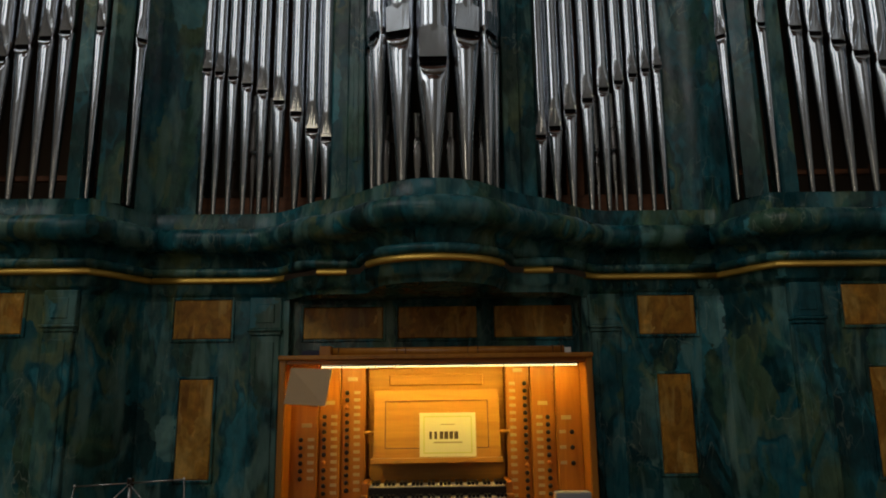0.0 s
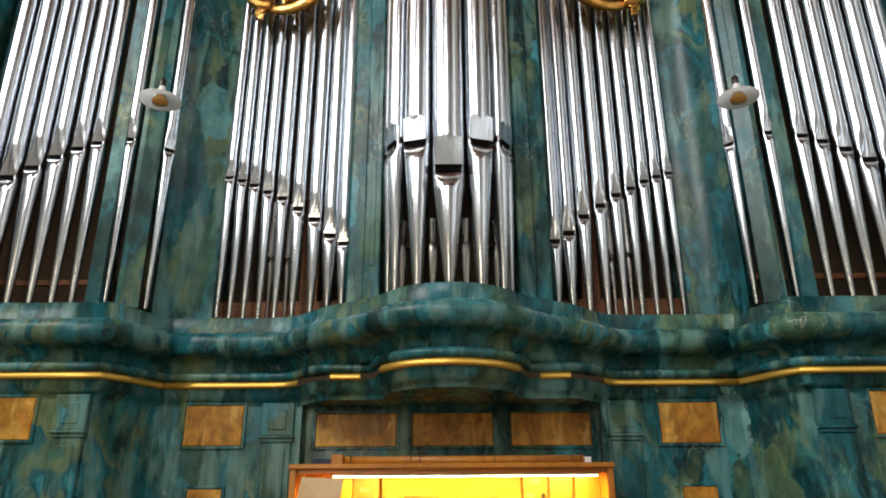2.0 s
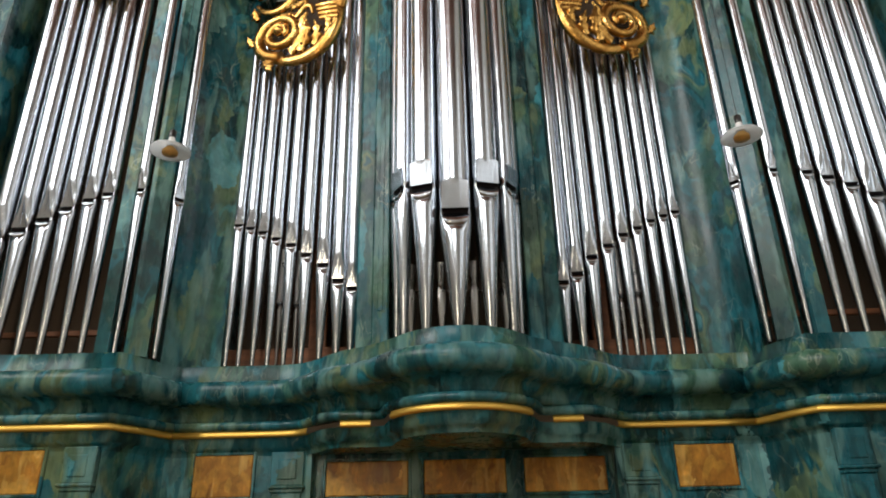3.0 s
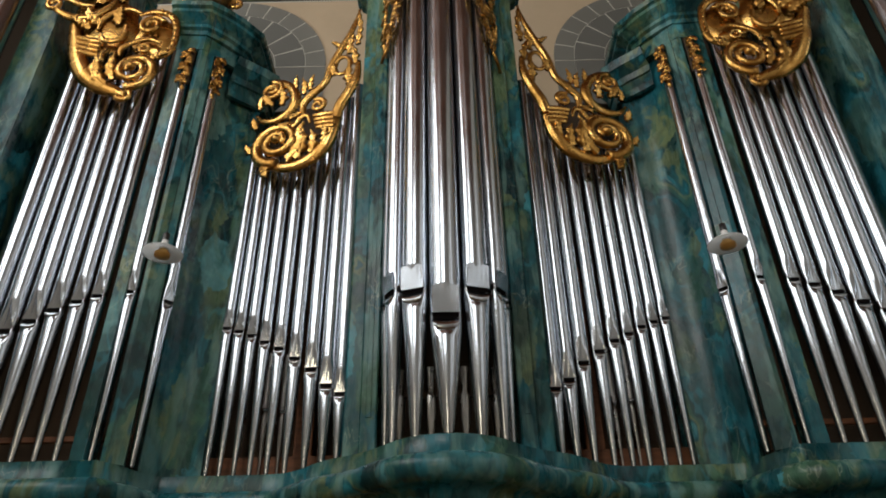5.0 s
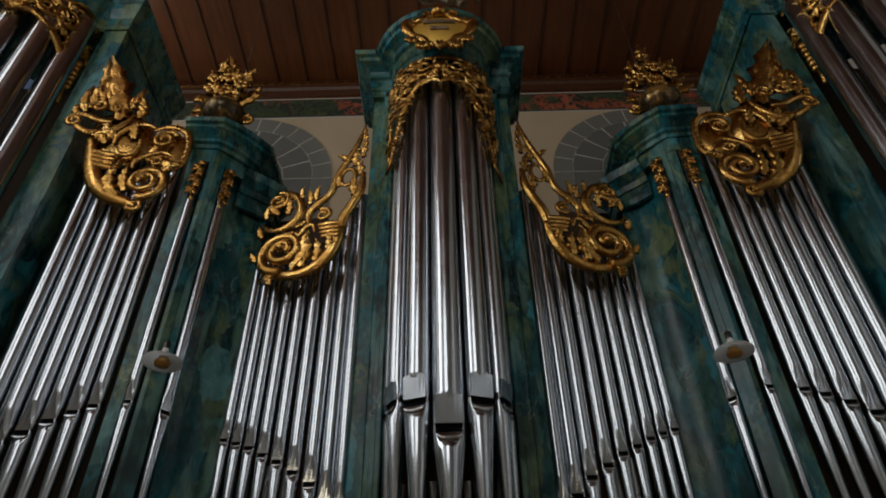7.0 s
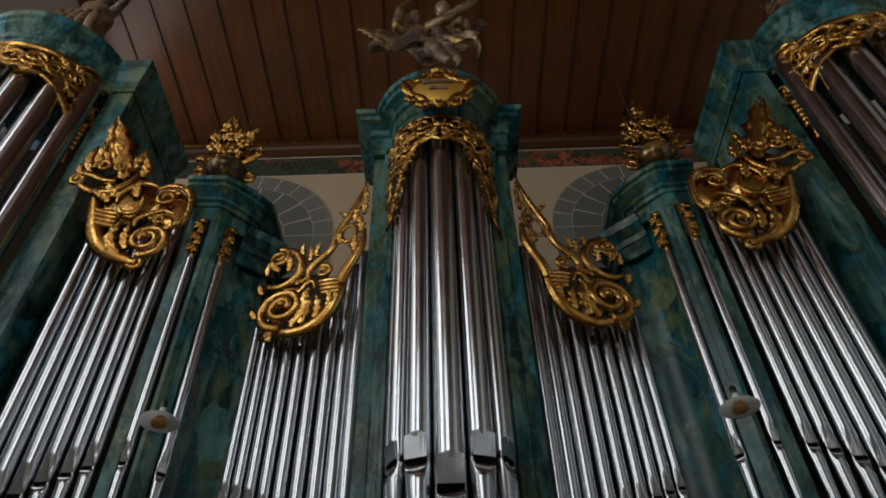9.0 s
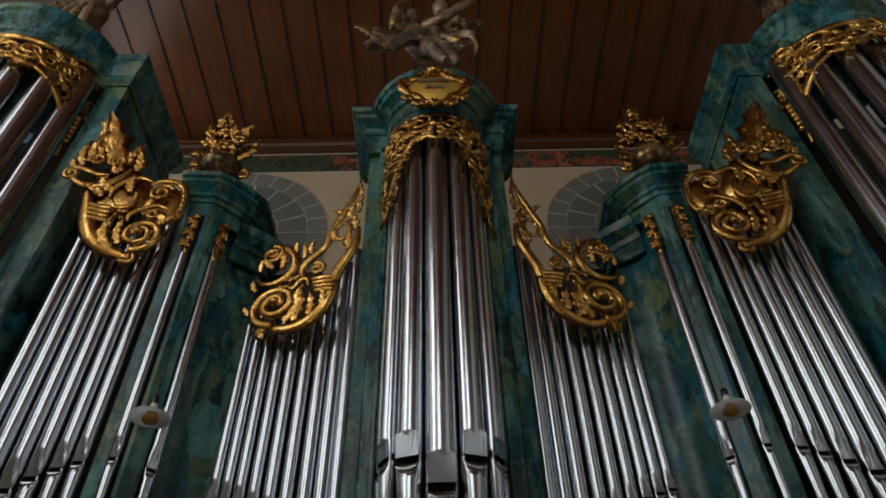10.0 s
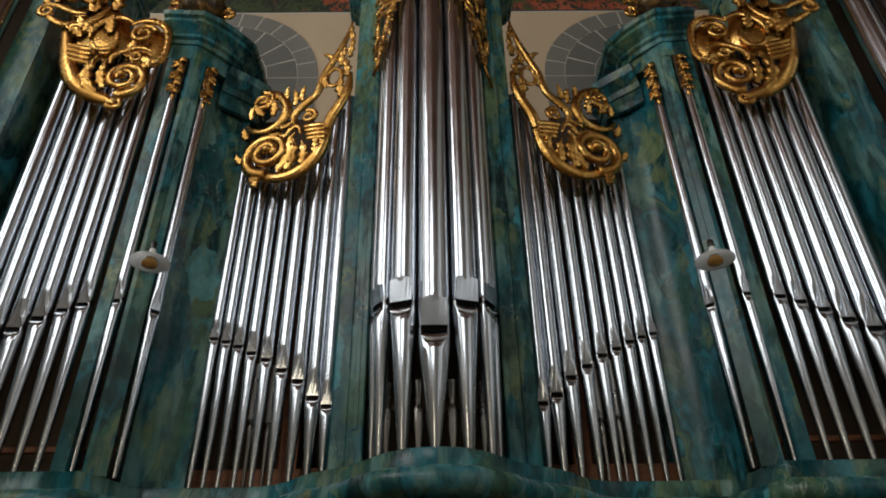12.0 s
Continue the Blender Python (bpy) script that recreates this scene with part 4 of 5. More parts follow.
def drop_ornament(x, y, yaw):
    root = thing("gilded_drop", (x, y, 6.2), "small gilded leaf festoon above a slot pipe", "carving", "gilded drops")
    tx, ty = math.cos(yaw), math.sin(yaw)
    at = lambda u, w, h: (x + u * tx + h * ty, y + u * ty - h * tx, w)
    c = Carver(root, at, 2)
    part("back_strip", Shape().box(x - 0.045, x + 0.045, y + 0.012, y + 0.03, 6.3, 6.76, 0.004), DARK, root, "dark backing")
    for k in range(6):
        w = 6.70 - 0.078 * k
        q = 1 - 2 * (k % 2)
        c.leaf(-0.03 * q, w, 90 - 60 * q, 0.09, 0.021, 0.01, -120 * q, 2)
        c.leaf(0.018 * q, w - 0.03, 90 + 70 * q, 0.07, 0.019, 0.015, 100 * q, 2)
        part("bud", Shape().ball(at(0.012 * q, w + 0.01, 0.025), 0.022, 0.018, 0.024, 5), GOLD, root)
    part("tip", Shape().lathe(x, y, [(0.004, 6.2), (0.022, 6.23), (0.012, 6.27)], 8), GOLD, root)


for s in (-1, 1):
    wing_carving(s)
    outer_carving(s)
    drop_ornament(s * 2.405, 4.665, 0)
    drop_ornament(s * 2.16, 4.785, -s * 0.8)
tower_frieze()


def statue_paint():
    m, N, L, b = mat("aged_polychrome", 0.38)
    n = noise_tex(N, L, place(N, L), 3.0, 4, 0.55, 0.6)
    L.new(ramp(N, L, n.outputs[0], [(0.34, (0.05, 0.035, 0.026)), (0.46, (0.13, 0.085, 0.055)), (0.54, (0.36, 0.25, 0.15)), (0.60, (0.22, 0.14, 0.06)), (0.7, (0.52, 0.31, 0.09))]), b.inputs["Base Color"])
    L.new(ramp(N, L, n.outputs[0], [(0.5, (0, 0, 0)), (0.6, (0.9, 0.9, 0.9))]), b.inputs["Metallic"])
    return m


BRONZED = statue_paint()
URNPAINT, un, ul, ub = mat("mottled_bronze_paint", 0.22, 0.55)
unoise = noise_tex(un, ul, place(un, ul), 6, 4, 0.6, 0.6)
ul.new(ramp(un, ul, unoise.outputs[0], [(0.36, (0.035, 0.026, 0.018)), (0.5, (0.10, 0.065, 0.028)), (0.66, (0.38, 0.22, 0.06))]), ub.inputs["Base Color"])
# carved figure group on the middle tower: one plain shape
sh = Shape()
limb = lambda pts, rad: sh.tube(spline(pts, 5), [rad[min(int(i * (len(rad) - 1) / (5 * (len(pts) - 1)) + 0.5), len(rad) - 1)] for i in range(5 * (len(pts) - 1) + 1)], 10)
feather = lambda a, b, wd: sh.tube(spline([a, tuple(0.5 * (p + q) + e for p, q, e in zip(a, b, (0, 0.02, 0.05))), b], 4), [wd * (0.5 + 0.5 * math.sin(math.pi * (0.15 + 0.75 * i / 8))) for i in range(9)], 8, 0.3, (0, 1, 0))


def cloth(line, wide, waves):
    """A fluttering strip of drapery along a line, with folds across it."""
    pts, rows = spline(line, 7), []
    for i, (px, py, pz) in enumerate(pts):
        t = i / (len(pts) - 1)
        wd = wide * (0.55 + 0.45 * math.sin(math.pi * min(1, 0.2 + t)))
        rows.append([(px + 0.03 * math.sin(9 * t + 2 * v), py - 0.05 * math.sin(waves * 2 * math.pi * t + 3 * v) - 0.03 * v * v, pz + wd * v + 0.035 * math.sin(waves * 2 * math.pi * t + 1.2)) for v in [-1 + k / 4 for k in range(9)]])
    sh.grid(rows)
    sh.grid([[(a, b + 0.02, c) for a, b, c in row] for row in rows])


# the lower figure: body, legs, one arm raised; wings behind
sh.ball((-0.24, 4.33, 10.02), 0.17, 0.15, 0.30)
sh.ball((-0.12, 4.30, 9.70), 0.18, 0.16, 0.17)
sh.ball((-0.30, 4.28, 10.46), 0.11, 0.12, 0.14)
limb([(-0.04, 4.24, 9.70), (0.10, 4.10, 9.44), (0.18, 4.07, 9.22), (0.27, 4.05, 8.98)], [0.12, 0.10, 0.075, 0.05])
limb([(-0.18, 4.22, 9.66), (-0.06, 4.06, 9.38), (0.05, 4.04, 9.18), (0.14, 4.0, 8.99)], [0.12, 0.10, 0.075, 0.05])
limb([(-0.36, 4.30, 10.22), (-0.50, 4.18, 10.06), (-0.46, 4.12, 10.34), (-0.36, 4.15, 10.62)], [0.075, 0.065, 0.06, 0.05])
limb([(-0.12, 4.28, 10.20), (0.08, 4.16, 10.16), (0.34, 4.12, 10.38), (0.66, 4.08, 10.70)], [0.08, 0.075, 0.06, 0.04])
for k in range(7):
    feather((-0.34, 4.42, 10.20 - 0.03 * k), (-1.04 + 0.075 * k, 4.38, 10.44 - 0.085 * k), 0.07)
    feather((0.16 + 0.07 * k, 4.40, 10.30 + 0.05 * k), (0.34 + 0.05 * k, 4.42, 9.86 + 0.10 * k), 0.06)
# the upper figure
sh.ball((0.12, 4.5, 10.52), 0.17, 0.16, 0.30)
sh.ball((0.10, 4.45, 10.98), 0.12, 0.12, 0.15)
limb([(0.2, 4.45, 10.62), (0.36, 4.3, 10.40), (0.40, 4.2, 10.05)], [0.07, 0.06, 0.04])
limb([(0.05, 4.42, 10.36), (0.02, 4.25, 10.0), (0.16, 4.2, 9.74)], [0.11, 0.09, 0.06])
# drapery flying to both sides
cloth([(0.06, 4.14, 9.62), (-0.18, 4.06, 9.56), (-0.42, 4.04, 9.44), (-0.62, 4.04, 9.40), (-0.82, 4.06, 9.36)], 0.11, 2.2)
cloth([(0.02, 4.2, 9.72), (0.22, 4.14, 9.72), (0.42, 4.12, 9.62), (0.50, 4.12, 9.40), (0.44, 4.12, 9.24)], 0.09, 1.6)
sh.v = [(x, y, 8.52 + 1.12 * (z - 8.98)) for x, y, z in sh.v]
solo("carved_figure_group", sh, BRONZED, "carved and partly gilded figure group on the middle tower", "statue")
bank = Shape().lathe(0, 4.62, [(0.42, 8.39), (0.40, 8.50), (0.30, 8.62), (0.27, 8.85), (0.20, 8.98), (0.0, 9.02)], 24)
solo("tower_pedestal", bank, MARBLE, "marbled pedestal on the tower roof", "pedestal")

# figures on the outer towers: one plain shape each
for q in (-1, 1):
    sh = Shape()
    fx, fy = q * 4.62, 4.30
    sh.lathe(fx, fy, [(0.30, 9.12), (0.33, 9.2), (0.27, 9.32), (0.30, 9.5), (0.24, 9.8), (0.20, 10.1), (0.22, 10.35), (0.12, 10.55), (0.0, 10.6)], 14)
    sh.ball((fx, fy - 0.03, 10.72), 0.11, 0.12, 0.15)
    limb([(fx - 0.18, fy, 10.4), (fx - 0.38, fy - 0.1, 10.15), (fx - 0.25, fy - 0.25, 9.95)], [0.07, 0.06, 0.04])
    limb([(fx + 0.18, fy, 10.4), (fx + 0.36, fy - 0.12, 10.5), (fx + 0.42, fy - 0.2, 10.8)], [0.07, 0.06, 0.04])
    for k in range(5):
        limb([(fx - 0.25 + 0.12 * k, fy - 0.24, 10.0), (fx - 0.28 + 0.14 * k, fy - 0.30, 9.55), (fx - 0.32 + 0.16 * k, fy - 0.26, 9.14)], [0.04, 0.06, 0.03])
    sh.v = [(a, b, c + 0.25) for a, b, c in sh.v]
    solo("carved_figure", sh, BRONZED, "carved figure in folded drapery on the outer tower", "statue", "tower figures")

cart = thing("cartouche", (0, 4.0, 7.75), "gilded scrolled cartouche with a worn inscription on the cornice", "cartouche")
atc = lambda u, w, h: (0.88 * u, 4.05 - h, w - 0.12)
cc = Carver(cart, atc, 1)
rows = []
for i in range(9):
    w = -1 + 2 * i / 8
    rows.append([(0.36 * u * (1 - w ** 4) ** 0.5 * (0.88 + 0.12 * w) + 0.0001 * u, 4.06 - 0.06 * (1 - 0.6 * u * u) * (1 - w * w), 8.04 + 0.31 * w) for u in [-1 + 2 * j / 10 for j in range(11)]])
part("plate", Shape().grid(rows), SATIN_GILT, cart, "dull gold plate")
out = [(0.0, 7.82), (0.12, 7.86), (0.21, 7.95), (0.31, 8.02), (0.38, 8.12), (0.40, 8.26), (0.31, 8.27), (0.21, 8.31), (0.11, 8.40), (0.0, 8.45)]
cc.stroke(out, [0.044, 0.036, 0.052, 0.040, 0.056, 0.046, 0.034, 0.050, 0.038, 0.052], 0.035, "border")
cc.stroke([(-a, b) for a, b in out], [0.044, 0.036, 0.052, 0.040, 0.056, 0.046, 0.034, 0.050, 0.038, 0.052], 0.035, "border")
for q in (-1, 1):
    cc.scroll(q * 0.37, 8.24, 0.06, 0, 1.2, q, 0.03)
    cc.scroll(q * 0.13, 8.42, 0.06, 0, 1.2, q, 0.028)
    cc.leaf(q * 0.12, 7.88, 90 - q * 150, 0.16, 0.05, 0.03, q * 40)
    cc.leaf(q * 0.25, 7.96, 90 - q * 140, 0.14, 0.045, 0.03, q * 40)
cc.leaf(0, 7.88, 270, 0.14, 0.05, 0.04)
part("crest", Shape().ball((0, 3.99, 8.31), 0.085, 0.06, 0.07, 8), GOLD, cart)
for w, wd in ((8.12, 0.34), (8.0, 0.20)):
    part("inscription_bar", Shape().box(-wd / 2, wd / 2, 3.985, 4.02, w - 0.028, w + 0.028, 0.006), BRONZED, cart, "dark worn lettering")


def urn(s):
    x, y, z = s * 2.36, 4.72, 7.262
    root = thing("flower_urn", (x, y, z), "bronzed urn with gilded flowers on the side tower", "urn", "tower urns")
    part("bowl", Shape().lathe(x, y, [(0.13, z), (0.14, z + 0.03), (0.09, z + 0.07), (0.15, z + 0.11), (0.23, z + 0.20), (0.25, z + 0.29), (0.21, z + 0.37), (0.13, z + 0.41), (0.16, z + 0.44), (0.0, z + 0.44)], 20), URNPAINT, root)
    rng = random.Random(11)
    at = lambda u, w, h: (x + u, y - h, z + w)
    c = Carver(root, at, 7)
    for q in (-1, 1):
        c.scroll(q * 0.29, 0.20, 0.08, 90, 1.3, q, 0.028, 0.0)
    for k in range(30):
        w = rng.uniform(0.40, 0.98)
        u = rng.uniform(-1, 1) * (0.27 if w < 0.65 else 0.27 - 0.6 * (w - 0.65))
        c.leaf(u * 0.8, w - 0.03, math.degrees(math.atan2(w - 0.35, u)) + rng.uniform(-35, 35), rng.uniform(0.12, 0.19), rng.uniform(0.032, 0.05), rng.uniform(-0.08, 0.14), rng.uniform(-90, 90), 2)
    # open blooms of five petals round a bud
    for u, w, r in ((-0.16, 0.62, 0.085), (0.02, 0.80, 0.09), (0.17, 0.66, 0.08), (0.0, 0.56, 0.085), (-0.06, 0.98, 0.06)):
        bloom = part("bloom", Shape().ball(at(u, w, 0.16), 0.35 * r, 0.3 * r, 0.35 * r, 6), GOLD, root)
        for q in range(5):
            a = 2 * math.pi * q / 5 + w
            part("petal", Shape().ball(at(u + 0.62 * r * math.cos(a), w + 0.62 * r * math.sin(a), 0.14), 0.48 * r, 0.2 * r, 0.48 * r, 5), GOLD, bloom)
    c.leaf(-0.02, 0.98, 92, 0.22, 0.04, 0.06, 20)


urn(-1)
urn(1)

# ---- smaller pipes, chests and rails behind the front ----
for s in (-1, 1):
    solo("wind_chest", Shape().box(*sorted((s * 0.78, s * 1.84)), 5.34, 5.42, 2.777, 2.98, 0.006), CHEST, "reddish wooden wind chest behind the pipe feet", "wind chest", "wind chests")
    solo("wooden_pipe", Shape().box(*sorted((s * 1.06, s * 1.20)), 5.36, 5.48, 2.98, 4.6, 0.006), CHEST, "square red-brown wooden pipe behind the front", "organ pipe", "inner wooden pipes")
    solo("pipe_rack", Shape().box(*sorted((s * 2.25, s * 3.5)), 4.92, 4.96, 3.0, 3.04, 0.004), CHEST, "brown wooden pipe rack rail", "rack", "pipe racks")
    solo("wind_chest", Shape().box(*sorted((s * 2.3, s * 3.5)), 4.90, 5.1, 2.777, 2.86, 0.006), DARK, "dark wooden wind chest behind the pipe feet", "wind chest", "wind chests")
    for x, y, m in ((1.30, 5.32, 3.30), (1.38, 5.36, 3.20), (1.44, 5.33, 3.32), (1.52, 5.35, 3.18), (1.62, 5.36, 3.26), (0.98, 5.3, 3.05)):
        th = thing("reed_pipe", (s * x, y, 2.8), "small dull metal pipe behind the front pipes", "organ pipe", "inner pipes")
        part("boot", Shape().lathe(s * x, y, [(0.008, 2.8), (0.02, m - 0.1), (0.022, m - 0.03), (0.012, m)], 12), SPOTTED, th)
        part("resonator", Shape().lathe(s * x, y, [(0.008, m), (0.03, m + 0.05), (0.026, m + 0.07), (0.03, m + 0.5)], 12), SPOTTED, th)
        part("cap_ball", Shape().ball((s * x, y, m + 0.03), 0.026, 0.026, 0.022, 6), TIN, th)
for x, y in ((-0.24, 4.72), (-0.12, 4.74), (0.12, 4.74), (0.25, 4.72), (-0.34, 4.78), (0.34, 4.78)):
    th = thing("reed_pipe", (x, y, 2.8), "small dull metal pipe behind the front pipes", "organ pipe", "inner pipes")
    part("boot", Shape().lathe(x, y, [(0.012, 2.8), (0.035, 3.1), (0.036, 3.2), (0.018, 3.24)], 12), SPOTTED, th)
    part("resonator", Shape().lathe(x, y, [(0.02, 3.24), (0.03, 3.42)], 12), SPOTTED, th)
solo("pipe_rack", Shape().box(-0.48, 0.48, 4.78, 4.82, 3.22, 3.26, 0.004), DARK, "dark wooden pipe rack rail", "rack", "pipe racks")

# ---- pendant lamps ----
GLASS, gn, gl, gb = mat("frosted_glass", 0.35, 0, (0.85, 0.88, 0.9))
tr, ms = gn.new("ShaderNodeBsdfTranslucent"), gn.new("ShaderNodeMixShader")
tr.inputs[0].default_value, ms.inputs[0].default_value = (0.9, 0.93, 0.95, 1), 0.55
gl.new(gb.outputs[0], ms.inputs[1])
gl.new(tr.outputs[0], ms.inputs[2])
gl.new(ms.outputs[0], gn["Material Output"].inputs[0])
gb.inputs["Transmission Weight"].default_value = 0.35
BULB = mat("unlit_bulb", 0.4, 0, (0.62, 0.36, 0.10))[0]
PORC = mat("white_porcelain", 0.3, 0, (0.8, 0.8, 0.8))[0]
for s, z in ((-1, 3.86), (1, 3.83)):
    x, y = s * 1.815, 3.8
    lamp = thing("pendant_lamp", (x, y, z), "frosted glass pendant lamp, unlit, on a long cord", "pendant lamp", "pendant lamps")
    part("shade", Shape().lathe(x, y, [(0.028, z + 0.055), (0.045, z + 0.04), (0.12, z + 0.012), (0.128, z), (0.12, z + 0.004), (0.045, z + 0.03), (0.028, z + 0.045)], 28), GLASS, lamp, "frosted glass disc shade")
    part("holder", Shape().lathe(x, y, [(0.03, z + 0.03), (0.032, z + 0.06), (0.022, z + 0.085), (0.02, z + 0.10)], 16), PORC, lamp, "white porcelain holder")
    part("socket", Shape().lathe(x, y, [(0.022, z + 0.10), (0.022, z + 0.15), (0.006, z + 0.165)], 14), EBONY, lamp, "black socket")
    part("bulb", Shape().lathe(x, y, [(0.025, z + 0.03), (0.05, z + 0.0), (0.048, z - 0.02), (0.0, z - 0.03)], 16), BULB, lamp, "amber glass bulb")
    part("cord", Shape().tube([(x, y, z + 0.16), (x, y, CEIL + 0.06)], 0.002, 6), EBONY, lamp, "thin dark cord")

# ---- console ----
con = thing("organ_console", (0, 4.5, 0), "orange-brown wooden organ console with stop knobs, lit by a strip lamp", "organ console")
CX = lambda k: (k - 775) * 0.00338
for s in (-1, 1):
    part("side_panel", Shape().box(*sorted((s * 0.878, s * 0.918)), 4.15, 5.12, 0, 1.66, 0.006), PINE_UP, con)
part("top_board", Shape().box(-0.922, 0.922, 4.13, 5.12, 1.648, 1.676, 0.006), PINE_UP, con)
part("fascia", Shape().box(-0.876, 0.876, 4.16, 4.19, 1.622, 1.65, 0.004), PINE, con)
lid = part("rolled_lid", Shape().tube([(-0.63, 4.30, 1.700), (0.78, 4.30, 1.700)], 0.028, 10), PINE_UP, con)
for k in (575, 600, 705, 720, 832, 850, 985, 1000):
    part("lid_joint", Shape().box(CX(k) - 0.002, CX(k) + 0.002, 4.27, 4.33, 1.672, 1.73), BATTEN, lid)
part("lid_end", Shape().box(-0.70, -0.63, 4.24, 4.36, 1.675, 1.735, 0.006), PINE_UP, lid)
part("back_board", Shape().box(-0.876, 0.876, 4.62, 4.66, 0.2, 1.66), PINE, con)
part("knee_board", Shape().box(-0.876, 0.876, 4.40, 4.43, 0.0, 0.74), PINE_UP, con)
part("key_bed", Shape().box(-0.876, 0.876, 4.08, 4.6, 0.72, 0.765, 0.006), PINE, con)
# upper recessed panel and the music desk
PALE = timber("pale_desk_wood", (0.48, 0.22, 0.024), (0.66, 0.33, 0.042), 0, 0.4)
part("upper_panel", Shape().box(-0.43, 0.43, 4.56, 4.60, 0.9, 1.645, 0.004), PALE, con)
part("upper_panel_field", Shape().box(-0.30, 0.30, 4.55, 4.566, 1.50, 1.57, 0.006), PALE, con)
desk = thing("music_desk", (0, 4.42, 1.06), "light wooden music desk hung before the console panel", "music desk")
tilt = lambda u, w, d: (u, 4.40 + 0.16 * w + d, 1.07 + w)
sh = Shape()
rect = lambda S, u0, u1, w0, w1, d0, d1: S.add([tilt(u, w, d) for d in (d0, d1) for w in (w0, w1) for u in (u0, u1)], [(0, 1, 3, 2), (4, 6, 7, 5), (0, 4, 5, 1), (2, 3, 7, 6), (0, 2, 6, 4), (1, 5, 7, 3)])
part("board", rect(Shape(), -0.385, 0.385, 0.0, 0.40, 0.0, 0.02), PALE, desk)
for u0, u1, w0, w1 in ((-0.385, -0.315, 0, 0.40), (0.315, 0.385, 0, 0.40), (-0.315, 0.315, 0.335, 0.40), (-0.315, 0.315, 0.0, 0.055)):
    part("frame_rail", rect(Shape(), u0, u1, w0, w1, -0.008, 0.0), PALE, desk)
for u0, u1, w0, w1 in ((-0.317, -0.313, 0.055, 0.335), (0.313, 0.317, 0.055, 0.335), (-0.313, 0.313, 0.333, 0.337), (-0.313, 0.313, 0.053, 0.057)):
    part("frame_groove", rect(Shape(), u0, u1, w0, w1, -0.0095, 0.0), BATTEN, desk, "dark groove")
part("ledge", rect(Shape(), -0.395, 0.395, -0.025, 0.0, -0.05, 0.02), PALE, desk)
for s in (-1, 1):
    part("pivot", Shape().tube([(s * 0.385, 4.45, 1.215), (s * 0.45, 4.45, 1.215)], 0.012, 8), PALE, desk)
PAPER = mat("cream_book_cover", 0.6, 0, (0.74, 0.72, 0.50))[0]
GREENISH = mat("book_border_print", 0.6, 0, (0.60, 0.62, 0.22))[0]
INK = mat("book_ink", 0.6, 0, (0.10, 0.07, 0.03))[0]
GREYINK = mat("book_ink_pale", 0.6, 0, (0.42, 0.38, 0.22))[0]
book = thing("music_book", (0.06, 4.38, 1.07), "cream music book with a green border standing on the desk", "music book")
part("cover", rect(Shape(), -0.105, 0.238, 0.005, 0.262, -0.032, -0.010), PAPER, book)
for u0, u1, w0, w1 in ((-0.082, 0.215, 0.236, 0.244), (-0.082, 0.215, 0.024, 0.032), (-0.082, -0.074, 0.032, 0.236), (0.207, 0.215, 0.032, 0.236)):
    part("border_line", rect(Shape(), u0, u1, w0, w1, -0.0335, -0.0318), GREENISH, book)
x = -0.045
for wd in (0.018, 0.006, 0.020, 0.006, 0.026, 0.028, 0.026, 0.028):
    if wd > 0.01:
        part("title_bar", rect(Shape(), x, x + wd * 0.86, 0.108, 0.152, -0.0335, -0.0318), INK, book, "dark printed title")
    x += wd + 0.003
part("title_bar", rect(Shape(), -0.02, 0.155, 0.083, 0.093, -0.0335, -0.0318), GREYINK, book, "pale printed line")
part("title_bar", rect(Shape(), 0.025, 0.11, 0.19, 0.197, -0.0335, -0.0318), GREYINK, book, "pale printed line")

# stop jambs: three steps each side, with knobs and name plates
KNOB = Shape().lathe(0, 0, [(0.0, 0.0), (0.007, 0.0), (0.007, 0.02), (0.013, 0.026), (0.0145, 0.034), (0.011, 0.041), (0.0, 0.042)], 12)
ZR = lambda k: 1.208 - (k - 770) * 0.00345
for s, cols in ((-1, [(600, 645, 4.46, 612, 629, 697, 14, 0), (563, 600, 4.40, 574, 590, 738, 12, 4), (502, 563, 4.34, 536, 552, 776, 6, 99)]),
                (1, [(903, 947, 4.46, 937, 915, 684, 16, 9), (947, 990, 4.40, 975, 961, 743, 12, 4), (990, 1034, 4.34, 1014, 999, 768, 3, 99)])):
    for a, b, y, kx, lx, py0, rows_, drawn in cols:
        jamb = thing("stop_jamb", (CX((a + b) / 2), y, 0.765), "orange wooden stop jamb with black knobs and ivory plates", "stop jamb", "stop jambs")
        part("board", Shape().box(CX(a), CX(b), y, y + 0.05, 0.765, 1.655, 0.003), PINE_UP, jamb)
        step = 12.9 if rows_ > 3 else 26
        for k in range(rows_):
            z = ZR(py0 + step * k)
            sh = Shape()
            sh.v = [(CX(kx) + p[0], y - p[2] - 0.001, z + p[1]) for p in KNOB.v]
            sh.f, sh.s = list(KNOB.f), list(KNOB.s)
            kn = part("stop_knob", sh, PINE if k == drawn + 2 else EBONY, jamb)
            part("name_plate", Shape().box(CX(lx) - 0.019, CX(lx) + 0.019, y - 0.003, y + 0.002, z - 0.0095, z + 0.0095, 0.001), IVORY, jamb, "ivory name plate")
        z = ZR(py0 - 24)
        part("division_plate", Shape().box(CX((kx + lx) / 2) - 0.03, CX((kx + lx) / 2) + 0.03, y - 0.003, y + 0.002, z - 0.012, z + 0.012, 0.001), IVORY, jamb, "ivory division plate")

